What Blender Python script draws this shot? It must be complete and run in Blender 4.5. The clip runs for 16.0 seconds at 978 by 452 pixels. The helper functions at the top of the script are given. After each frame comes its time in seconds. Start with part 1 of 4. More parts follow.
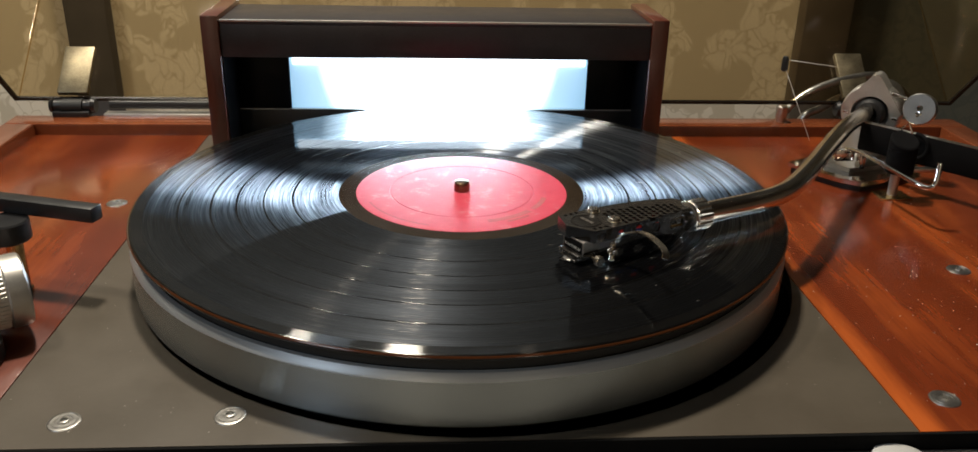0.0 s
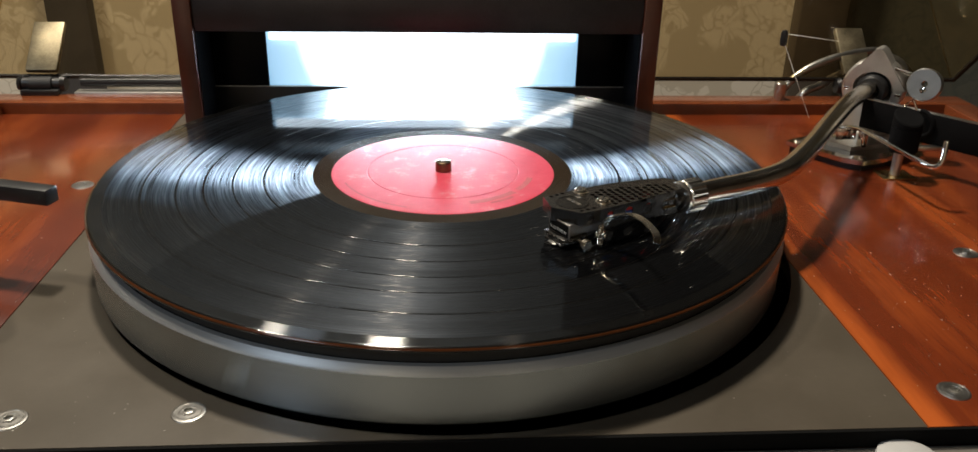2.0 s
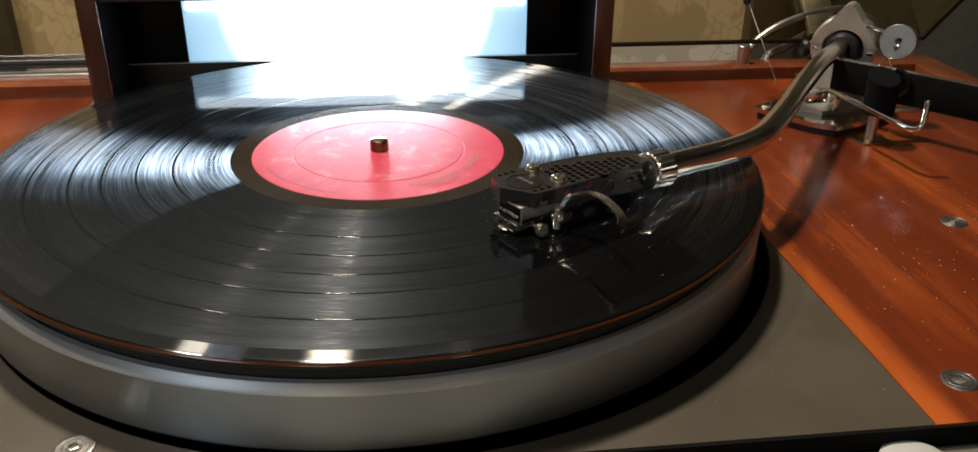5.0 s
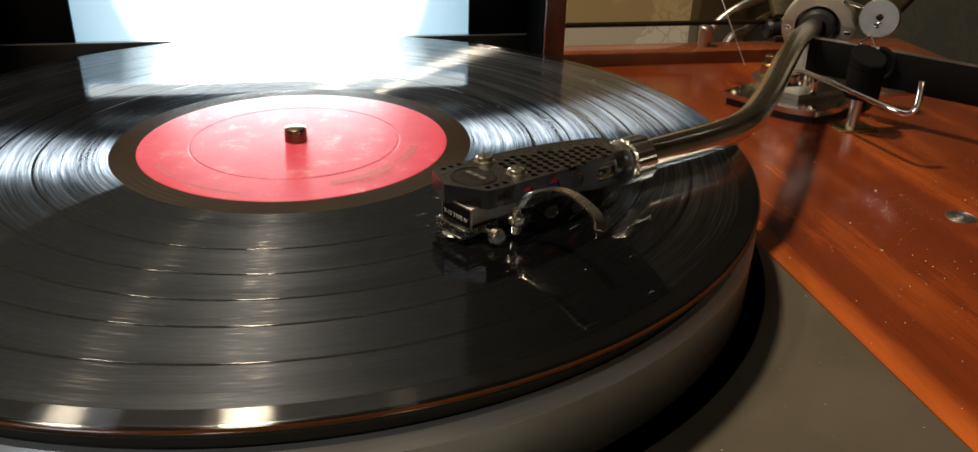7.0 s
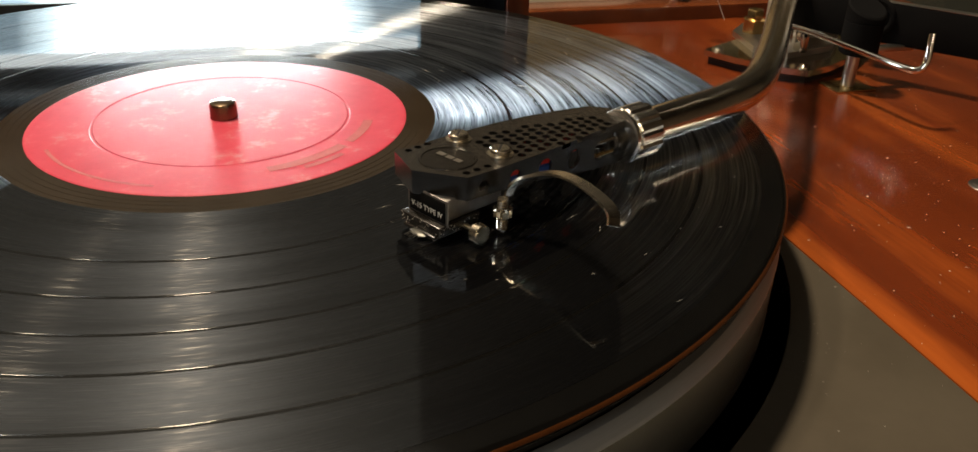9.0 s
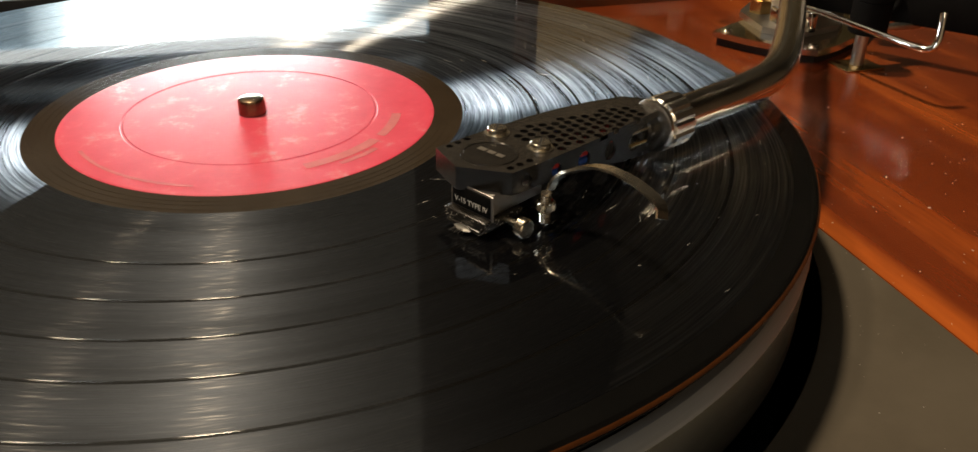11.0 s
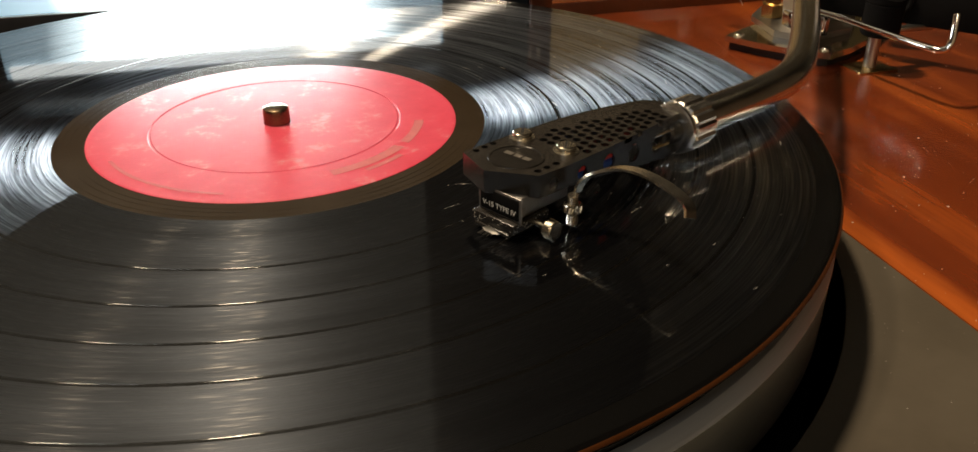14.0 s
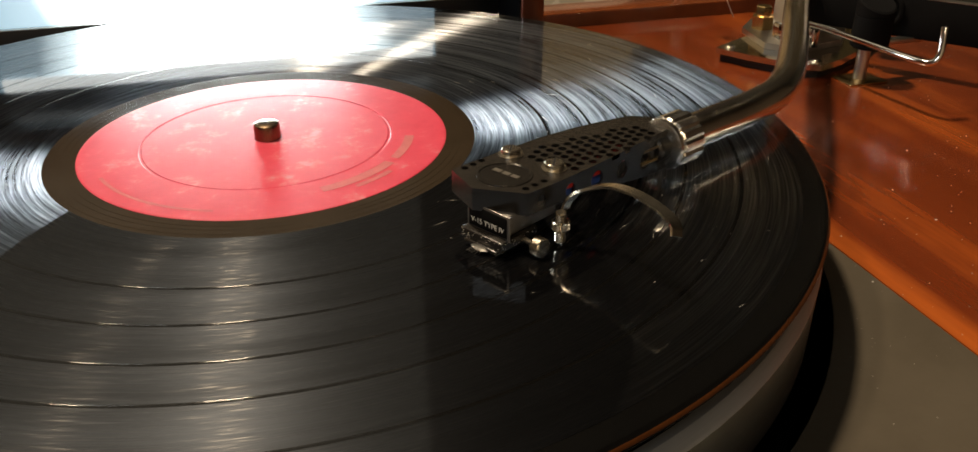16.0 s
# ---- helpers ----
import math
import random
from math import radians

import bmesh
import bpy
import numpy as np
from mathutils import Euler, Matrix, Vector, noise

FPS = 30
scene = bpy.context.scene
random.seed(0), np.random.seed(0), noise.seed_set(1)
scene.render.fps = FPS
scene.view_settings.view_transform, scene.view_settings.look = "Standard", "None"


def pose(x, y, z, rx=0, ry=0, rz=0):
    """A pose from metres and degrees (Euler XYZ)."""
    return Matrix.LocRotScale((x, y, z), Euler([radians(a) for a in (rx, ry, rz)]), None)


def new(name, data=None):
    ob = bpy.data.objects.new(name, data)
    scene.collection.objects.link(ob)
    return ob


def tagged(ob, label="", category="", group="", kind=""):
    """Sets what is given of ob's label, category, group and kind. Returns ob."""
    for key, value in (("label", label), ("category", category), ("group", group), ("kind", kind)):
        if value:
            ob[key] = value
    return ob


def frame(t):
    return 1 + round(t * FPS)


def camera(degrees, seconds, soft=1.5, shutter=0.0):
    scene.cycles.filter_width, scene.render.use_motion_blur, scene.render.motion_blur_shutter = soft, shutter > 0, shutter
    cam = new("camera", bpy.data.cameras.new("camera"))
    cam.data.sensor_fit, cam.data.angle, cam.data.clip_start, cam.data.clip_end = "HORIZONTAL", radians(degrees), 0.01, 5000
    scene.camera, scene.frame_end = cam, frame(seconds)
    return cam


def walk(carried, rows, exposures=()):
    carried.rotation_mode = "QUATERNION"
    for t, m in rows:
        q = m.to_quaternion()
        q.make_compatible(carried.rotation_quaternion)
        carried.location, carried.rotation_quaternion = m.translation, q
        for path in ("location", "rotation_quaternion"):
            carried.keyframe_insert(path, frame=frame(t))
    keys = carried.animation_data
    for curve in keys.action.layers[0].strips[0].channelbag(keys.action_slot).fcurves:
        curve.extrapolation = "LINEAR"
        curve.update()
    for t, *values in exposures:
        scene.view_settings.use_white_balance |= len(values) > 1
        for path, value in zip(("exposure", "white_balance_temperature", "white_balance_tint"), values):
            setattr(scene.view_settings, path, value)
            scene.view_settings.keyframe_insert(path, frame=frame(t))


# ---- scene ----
# World: the record's axis is the z axis, its playing surface lies at z = 0; deck at -29 mm.
cam = camera(58.78, 16.0)
PATH = [
    (0.0, -0.0139, -0.3906, 0.1489, 66.81, -1.25, -3.48),
    (0.5, -0.0099, -0.3895, 0.1478, 66.78, -1.26, -3.50),
    (1.0, -0.0080, -0.3858, 0.1452, 66.62, -1.30, -3.57),
    (1.5, -0.0087, -0.3792, 0.1435, 66.37, -1.26, -3.64),
    (2.0, -0.0064, -0.3714, 0.1405, 65.64, -1.21, -3.74),
    (2.5, -0.0049, -0.3646, 0.1374, 65.05, -1.15, -4.03),
    (3.0, -0.0045, -0.3587, 0.1360, 64.70, -1.13, -4.29),
    (3.5, -0.0008, -0.3534, 0.1326, 64.46, -1.10, -4.64),
    (4.0, 0.0016, -0.3474, 0.1302, 64.34, -0.63, -5.40),
    (6.5, 0.0047, -0.2979, 0.1097, 64.31, -1.42, -9.87),
    (7.0, 0.0088, -0.2811, 0.1022, 64.22, -1.43, -10.95),
    (7.5, 0.0122, -0.2670, 0.0978, 63.91, -1.40, -11.52),
    (8.0, 0.0175, -0.2575, 0.0956, 63.41, -1.38, -12.69),
    (8.5, 0.0195, -0.2480, 0.0911, 62.96, -1.50, -13.86),
    (9.0, 0.0104, -0.2376, 0.0880, 62.08, -1.55, -14.89),
    (11.5, -0.0014, -0.2347, 0.0924, 60.61, -0.77, -16.22),
    (12.0, 0.0007, -0.2366, 0.0918, 60.86, -0.60, -16.07),
    (12.5, 0.0015, -0.2385, 0.0948, 60.94, -0.31, -16.02),
    (13.0, 0.0023, -0.2364, 0.0963, 60.93, -0.10, -16.04),
    (13.5, -0.0027, -0.2361, 0.0918, 61.25, 0.07, -16.18),
    (14.0, -0.0066, -0.2362, 0.0918, 61.28, 0.04, -16.24),
    (14.5, -0.0032, -0.2356, 0.0926, 61.47, 0.23, -16.10),
    (15.0, -0.0039, -0.2343, 0.0923, 61.51, 0.05, -16.37),
    (15.5, -0.0070, -0.2345, 0.0910, 61.80, 0.15, -16.34),
    (16.0, -0.0049, -0.2364, 0.0943, 61.71, 0.05, -16.53),
]
walk(cam, [(t, pose(*row)) for t, *row in PATH], exposures=[(0.0, 0.15, 6050, 10), (4.0, 0.15, 6050, 10), (7.5, 0.1, 7000, 11), (16.0, 0.08, 7400, 13)])

# ---- world and lights ----
world = bpy.data.worlds.new("room_air")
scene.world = world
world.use_nodes = True
world.node_tree.nodes["Background"].inputs["Color"].default_value = (1.0, 0.82, 0.6, 1)
world.node_tree.nodes["Background"].inputs["Strength"].default_value = 0.02

PANEL_STRENGTH = 38.0
# place, watts, width and colour of the ceiling's spots, all of them out of view
SPOTS = (
    ((-0.66, 0.12, 1.22), 7.5, 0.12, (1.0, 0.86, 0.66)),
    ((-0.17, 0.36, 1.22), 20.5, 0.12, (1.0, 0.86, 0.66)),
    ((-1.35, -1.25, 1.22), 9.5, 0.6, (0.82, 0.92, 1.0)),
    # Added fill: these two light the south wall for the metal to mirror.
    ((-0.8, -2.6, 1.22), 9.0, 0.3, (1.0, 0.8, 0.55)),
    ((0.9, -2.6, 1.22), 3.5, 0.3, (1.0, 0.8, 0.55)),
)


def ceiling_lamp(at, watts, width, colour):
    data = bpy.data.lights.new("ceiling_spot", "AREA")
    data.shape, data.size, data.energy, data.color = "DISK", width, watts, colour
    ob = new("unseen_spot_light", data)
    ob.matrix_world = pose(*at)
    return ob


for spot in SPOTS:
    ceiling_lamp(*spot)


# ---- material helpers ----
def shader(name):
    m = bpy.data.materials.new(name)
    m.use_nodes = True
    nt = m.node_tree
    return m, nt, nt.nodes["Principled BSDF"]


def node(nt, kind, **values):
    n = nt.nodes.new(kind)
    for key, value in values.items():
        n.inputs[key.replace("_", " ")].default_value = value
    return n


def coords(nt, scale=(1, 1, 1), turn=(0, 0, 0), kind="Object"):
    tc, mp = nt.nodes.new("ShaderNodeTexCoord"), nt.nodes.new("ShaderNodeMapping")
    mp.inputs["Scale"].default_value, mp.inputs["Rotation"].default_value = scale, turn
    nt.links.new(tc.outputs[kind], mp.inputs["Vector"])
    return mp.outputs["Vector"]


def ramp(nt, fac, stops):
    r = nt.nodes.new("ShaderNodeValToRGB")
    el = r.color_ramp.elements
    while len(el) < len(stops):
        el.new(0.5)
    for e, (p, c) in zip(el, stops):
        e.position, e.color = p, (*c, 1) if len(c) == 3 else c
    nt.links.new(fac, r.inputs["Fac"])
    return r.outputs["Color"]


def grain(nt, vector, scale, detail=4.0, rough=0.6):
    n = node(nt, "ShaderNodeTexNoise", Scale=scale, Detail=detail, Roughness=rough)
    nt.links.new(vector, n.inputs["Vector"])
    return n.outputs["Fac"]


def bump(nt, p, height, strength, distance=0.001):
    b = node(nt, "ShaderNodeBump", Strength=strength, Distance=distance)
    nt.links.new(height, b.inputs["Height"])
    nt.links.new(b.outputs["Normal"], p.inputs["Normal"])
    return b


def span(nt, value, lo, hi):
    m = nt.nodes.new("ShaderNodeMapRange")
    m.inputs["To Min"].default_value, m.inputs["To Max"].default_value = lo, hi
    nt.links.new(value, m.inputs["Value"])
    return m.outputs["Result"]


def plain(name, colour, rough=0.4, metal=0.0, vary=0.25, size=120.0, dirt=0.0, spec=0.5, coat=0.0):
    """Paint, plastic or metal with two scales of tone, uneven gloss and fine relief."""
    m, nt, p = shader(name)
    v = coords(nt)
    a, b = grain(nt, v, size, 5), grain(nt, v, size * 11, 3)
    lo, hi = [c * (1 - vary) for c in colour], [min(1, c * (1 + vary)) for c in colour]
    mix = nt.nodes.new("ShaderNodeMath")
    mix.operation = "MULTIPLY_ADD"
    mix.inputs[1].default_value = 0.35
    nt.links.new(b, mix.inputs[0])
    half = nt.nodes.new("ShaderNodeMath")
    half.operation = "MULTIPLY"
    half.inputs[1].default_value = 0.65
    nt.links.new(a, half.inputs[0])
    nt.links.new(half.outputs[0], mix.inputs[2])
    nt.links.new(ramp(nt, mix.outputs[0], [(0.3, lo), (0.7, hi)]), p.inputs["Base Color"])
    nt.links.new(span(nt, a, max(0.02, rough * 0.75), min(1, rough * 1.3)), p.inputs["Roughness"])
    p.inputs["Metallic"].default_value = metal
    p.inputs["Specular IOR Level"].default_value = spec
    p.inputs["Coat Weight"].default_value = coat
    p.inputs["Coat Roughness"].default_value = 0.08
    bump(nt, p, b, 0.12 + dirt, 0.0002)
    return m


def wood(name, dark, mid, light, turn=0.0, gloss=0.22, stretch=1.0, ribbons_and_glare=()):
    """Varnished mahogany: long pores and broad ribbon figure running along y."""
    m, nt, p = shader(name)
    v = coords(nt, (1, 0.1 * stretch, 1), (0, 0, turn))
    broad, fine = grain(nt, v, 30, 4, 0.55), grain(nt, v, 420, 4, 0.7)
    cloud = grain(nt, coords(nt), 14, 3, 0.5)
    mix = nt.nodes.new("ShaderNodeMath")
    mix.operation = "ADD"
    nt.links.new(span(nt, broad, 0.0, 0.68), mix.inputs[0])
    nt.links.new(span(nt, fine, 0.0, 0.14), mix.inputs[1])
    mix2 = nt.nodes.new("ShaderNodeMath")
    mix2.operation = "ADD"
    nt.links.new(mix.outputs[0], mix2.inputs[0])
    nt.links.new(span(nt, cloud, -0.06, 0.22), mix2.inputs[1])
    tone = mix2.outputs[0]
    if ribbons_and_glare:
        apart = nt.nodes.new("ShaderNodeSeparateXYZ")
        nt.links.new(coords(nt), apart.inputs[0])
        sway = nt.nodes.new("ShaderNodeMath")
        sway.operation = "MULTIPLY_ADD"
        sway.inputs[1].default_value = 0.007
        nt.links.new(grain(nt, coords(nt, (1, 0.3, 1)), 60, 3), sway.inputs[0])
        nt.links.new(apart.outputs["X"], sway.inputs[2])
    for middle, half, lift in ribbons_and_glare:
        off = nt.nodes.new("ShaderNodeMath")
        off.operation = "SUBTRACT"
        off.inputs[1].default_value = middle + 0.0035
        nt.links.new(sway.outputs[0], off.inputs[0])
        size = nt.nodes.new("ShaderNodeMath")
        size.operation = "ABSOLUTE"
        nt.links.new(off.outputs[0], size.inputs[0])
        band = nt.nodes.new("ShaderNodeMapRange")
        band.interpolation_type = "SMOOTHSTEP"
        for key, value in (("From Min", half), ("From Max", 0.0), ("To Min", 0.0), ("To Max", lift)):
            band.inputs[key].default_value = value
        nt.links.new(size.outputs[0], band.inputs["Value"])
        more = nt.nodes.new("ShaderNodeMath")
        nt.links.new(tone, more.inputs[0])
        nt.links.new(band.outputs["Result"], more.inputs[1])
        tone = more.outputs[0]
    nt.links.new(ramp(nt, tone, [(0.26, dark), (0.5, mid), (0.76, light)]), p.inputs["Base Color"])
    nt.links.new(span(nt, cloud, gloss * 0.6, gloss * 1.5), p.inputs["Roughness"])
    p.inputs["Coat Weight"].default_value = 0.45
    p.inputs["Coat Roughness"].default_value = 0.12
    bump(nt, p, fine, 0.1, 0.0004)
    return m


def brushed(name, colour, rough=0.3, around="Z", metal=1.0, drawn=0.6):
    """Metal turned on a lathe: fine rings, drawn-out highlights."""
    m, nt, p = shader(name)
    v = coords(nt, (1, 1, 60))
    a = grain(nt, v, 40, 5, 0.7)
    nt.links.new(ramp(nt, a, [(0.3, [c * 0.85 for c in colour]), (0.7, colour)]), p.inputs["Base Color"])
    nt.links.new(span(nt, a, rough * 0.8, rough * 1.25), p.inputs["Roughness"])
    p.inputs["Metallic"].default_value = metal
    p.inputs["Anisotropic"].default_value = drawn
    p.inputs["Anisotropic Rotation"].default_value = 0.25
    t = nt.nodes.new("ShaderNodeTangent")
    t.direction_type, t.axis = "RADIAL", around
    nt.links.new(t.outputs[0], p.inputs["Tangent"])
    return m


def vinyl(name):
    """Pressed black vinyl: mirror-like skin over fine circular grooves that draw highlights out across them."""
    m, nt, p = shader(name)
    m.cycles.use_bump_map_correction = False
    tc = nt.nodes.new("ShaderNodeTexCoord")
    flat = node(nt, "ShaderNodeVectorMath")
    flat.operation = "MULTIPLY"
    flat.inputs[1].default_value = (1, 1, 0)
    nt.links.new(tc.outputs["Object"], flat.inputs[0])
    length = nt.nodes.new("ShaderNodeVectorMath")
    length.operation = "LENGTH"
    nt.links.new(flat.outputs[0], length.inputs[0])
    radius = length.outputs["Value"]
    unit = nt.nodes.new("ShaderNodeVectorMath")
    unit.operation = "NORMALIZE"
    nt.links.new(flat.outputs[0], unit.inputs[0])

    def ring_noise(scale, round_about, detail, rough):
        """Noise that changes fast across the grooves and slowly along them."""
        along = nt.nodes.new("ShaderNodeVectorMath")
        along.operation = "SCALE"
        along.inputs["Scale"].default_value = round_about
        nt.links.new(unit.outputs[0], along.inputs[0])
        across = nt.nodes.new("ShaderNodeCombineXYZ")
        step = nt.nodes.new("ShaderNodeMath")
        step.operation = "MULTIPLY"
        step.inputs[1].default_value = scale
        nt.links.new(radius, step.inputs[0])
        nt.links.new(step.outputs[0], across.inputs["Z"])
        place = nt.nodes.new("ShaderNodeVectorMath")
        nt.links.new(along.outputs[0], place.inputs[0])
        nt.links.new(across.outputs[0], place.inputs[1])
        return grain(nt, place.outputs[0], 1.0, detail, rough)

    fine, dashes, bands = ring_noise(1500, 2.5, 3, 0.7), ring_noise(2600, 14, 2, 0.6), ring_noise(130, 0.8, 3, 0.6)
    p.inputs["Base Color"].default_value = (0.0012, 0.0012, 0.0014, 1)
    p.inputs["Roughness"].default_value = 0.04
    p.inputs["IOR"].default_value = 1.55
    tangent = nt.nodes.new("ShaderNodeTangent")
    tangent.direction_type, tangent.axis = "RADIAL", "Z"

    def groove_gloss(lean, drawn, rough, colour):
        """Gloss of groove walls that lean outwards (or, below 0, towards the axis), drawn out across the grooves."""
        tilt = nt.nodes.new("ShaderNodeVectorMath")
        tilt.operation = "MULTIPLY_ADD"
        tilt.inputs[1].default_value, tilt.inputs[2].default_value = (lean, lean, 0), (0, 0, 1)
        nt.links.new(unit.outputs[0], tilt.inputs[0])
        facing = nt.nodes.new("ShaderNodeVectorMath")
        facing.operation = "NORMALIZE"
        nt.links.new(tilt.outputs[0], facing.inputs[0])
        g = nt.nodes.new("ShaderNodeBsdfAnisotropic")
        g.distribution = "GGX"
        g.inputs["Anisotropy"].default_value, g.inputs["Roughness"].default_value = drawn, rough
        nt.links.new(tangent.outputs[0], g.inputs["Tangent"])
        nt.links.new(facing.outputs[0], g.inputs["Normal"])
        nt.links.new(colour, g.inputs["Color"])
        return g

    streaks = nt.nodes.new("ShaderNodeMath")
    streaks.operation = "MULTIPLY"
    nt.links.new(ramp(nt, fine, [(0.34, (0.2, 0.2, 0.2)), (0.5, (0.5, 0.5, 0.5)), (0.68, (1, 1, 1))]), streaks.inputs[0])
    nt.links.new(ramp(nt, bands, [(0.32, (0.4, 0.4, 0.4)), (0.66, (1, 1, 1))]), streaks.inputs[1])
    dash = ramp(nt, dashes, [(0.4, (0.0006, 0.0006, 0.0006)), (0.52, (0.0018, 0.0018, 0.0018)), (0.61, (0.0075, 0.0072, 0.007)), (0.72, (0.045, 0.043, 0.04))])
    sheen = ramp(nt, bands, [(0.32, (0.008, 0.0092, 0.0112)), (0.68, (0.018, 0.0206, 0.025))])
    glint = ramp(nt, streaks.outputs[0], [(0.05, (0.009, 0.0098, 0.011)), (0.3, (0.066, 0.071, 0.078)), (0.7, (0.19, 0.202, 0.217)), (1.0, (0.33, 0.345, 0.36))])
    whole = p
    for lobe in (groove_gloss(0.25, 0.8, 0.34, dash), groove_gloss(0.1, 0.5, 0.42, sheen), groove_gloss(-1.2, 0.78, 0.28, glint)):
        add = nt.nodes.new("ShaderNodeAddShader")
        nt.links.new(whole.outputs[0], add.inputs[0])
        nt.links.new(lobe.outputs[0], add.inputs[1])
        whole = add
    nt.links.new(whole.outputs[0], nt.nodes["Material Output"].inputs["Surface"])
    smudge = grain(nt, coords(nt, (1, 1, 1)), 60, 4)
    nt.links.new(span(nt, smudge, 0.015, 0.075), p.inputs["Roughness"])
    return m


def label_paper(name):
    """Glossy red paper, rubbed, with a faint silver bloom and fine scratches."""
    m, nt, p = shader(name)
    v = coords(nt)
    cloud, patch, fleck = grain(nt, v, 45, 4, 0.6), grain(nt, v, 120, 5, 0.7), grain(nt, v, 1500, 3)
    tone = ramp(nt, patch, [(0.3, (0.47, 0.033, 0.062)), (0.55, (0.53, 0.048, 0.083)), (0.61, (0.54, 0.09, 0.12)), (0.68, (0.52, 0.19, 0.21))])
    nt.links.new(tone, p.inputs["Base Color"])
    nt.links.new(span(nt, cloud, 0.22, 0.5), p.inputs["Roughness"])
    p.inputs["Specular IOR Level"].default_value = 0.32
    bump(nt, p, fleck, 0.12, 0.0002)
    return m


def drawn_gloss(name, rough=0.3, level=0.4):
    """Smooth sunk ring of a record: dark, but for hard glints drawn out across it."""
    m, nt, p = shader(name)
    p.inputs["Base Color"].default_value = (0.002, 0.002, 0.002, 1)
    nt.links.new(span(nt, grain(nt, coords(nt), 900, 3), 0.04, 0.12), p.inputs["Roughness"])
    tangent = nt.nodes.new("ShaderNodeTangent")
    tangent.direction_type, tangent.axis = "RADIAL", "Z"
    glint = nt.nodes.new("ShaderNodeBsdfAnisotropic")
    glint.distribution = "GGX"
    glint.inputs["Color"].default_value = (level, level, level, 1)
    glint.inputs["Anisotropy"].default_value, glint.inputs["Roughness"].default_value = 0.955, rough
    nt.links.new(tangent.outputs[0], glint.inputs["Tangent"])
    add = nt.nodes.new("ShaderNodeAddShader")
    nt.links.new(p.outputs[0], add.inputs[0])
    nt.links.new(glint.outputs[0], add.inputs[1])
    nt.links.new(add.outputs[0], nt.nodes["Material Output"].inputs["Surface"])
    return m


def acrylic(name, tint, gloss=0.05):
    m = bpy.data.materials.new(name)
    m.use_nodes = True
    nt = m.node_tree
    nt.nodes.remove(nt.nodes["Principled BSDF"])
    clear = node(nt, "ShaderNodeBsdfTransparent", Color=(*tint, 1))
    shine = node(nt, "ShaderNodeBsdfAnisotropic", Color=(1, 1, 1, 1), Roughness=gloss)
    mix = node(nt, "ShaderNodeMixShader", Fac=0.025)
    nt.links.new(clear.outputs[0], mix.inputs[1])
    nt.links.new(shine.outputs[0], mix.inputs[2])
    nt.links.new(mix.outputs[0], nt.nodes["Material Output"].inputs["Surface"])
    return m


def glowing(name, colour, strength):
    m, nt, p = shader(name)
    p.inputs["Base Color"].default_value = (0.8, 0.8, 0.8, 1)
    p.inputs["Emission Color"].default_value = (*colour, 1)
    p.inputs["Emission Strength"].default_value = strength
    return m


def lit_panel(name, strength):
    """Frosted diffuser that glows itself; a short tube's fall-off is put into its emission: hottest at the top middle,
    bluer and weaker at the ends.
    """
    m, nt, p = shader(name)
    v = coords(nt, (1 / 0.105, 0.0, 1 / 0.1))
    far = nt.nodes.new("ShaderNodeVectorMath")
    far.operation = "LENGTH"
    nt.links.new(v, far.inputs[0])
    level = ramp(nt, far.outputs["Value"], [(0.0, (0.84, 0.94, 1)), (0.42, (0.64, 0.76, 0.84)), (0.6, (0.075, 0.1, 0.115)), (0.74, (0.012, 0.0185, 0.0235)), (1.0, (0.0055, 0.0105, 0.0145))])
    p.inputs["Base Color"].default_value = (0.5, 0.6, 0.66, 1)
    p.inputs["Roughness"].default_value = 0.5
    nt.links.new(level, p.inputs["Emission Color"])
    p.inputs["Emission Strength"].default_value = strength
    return m


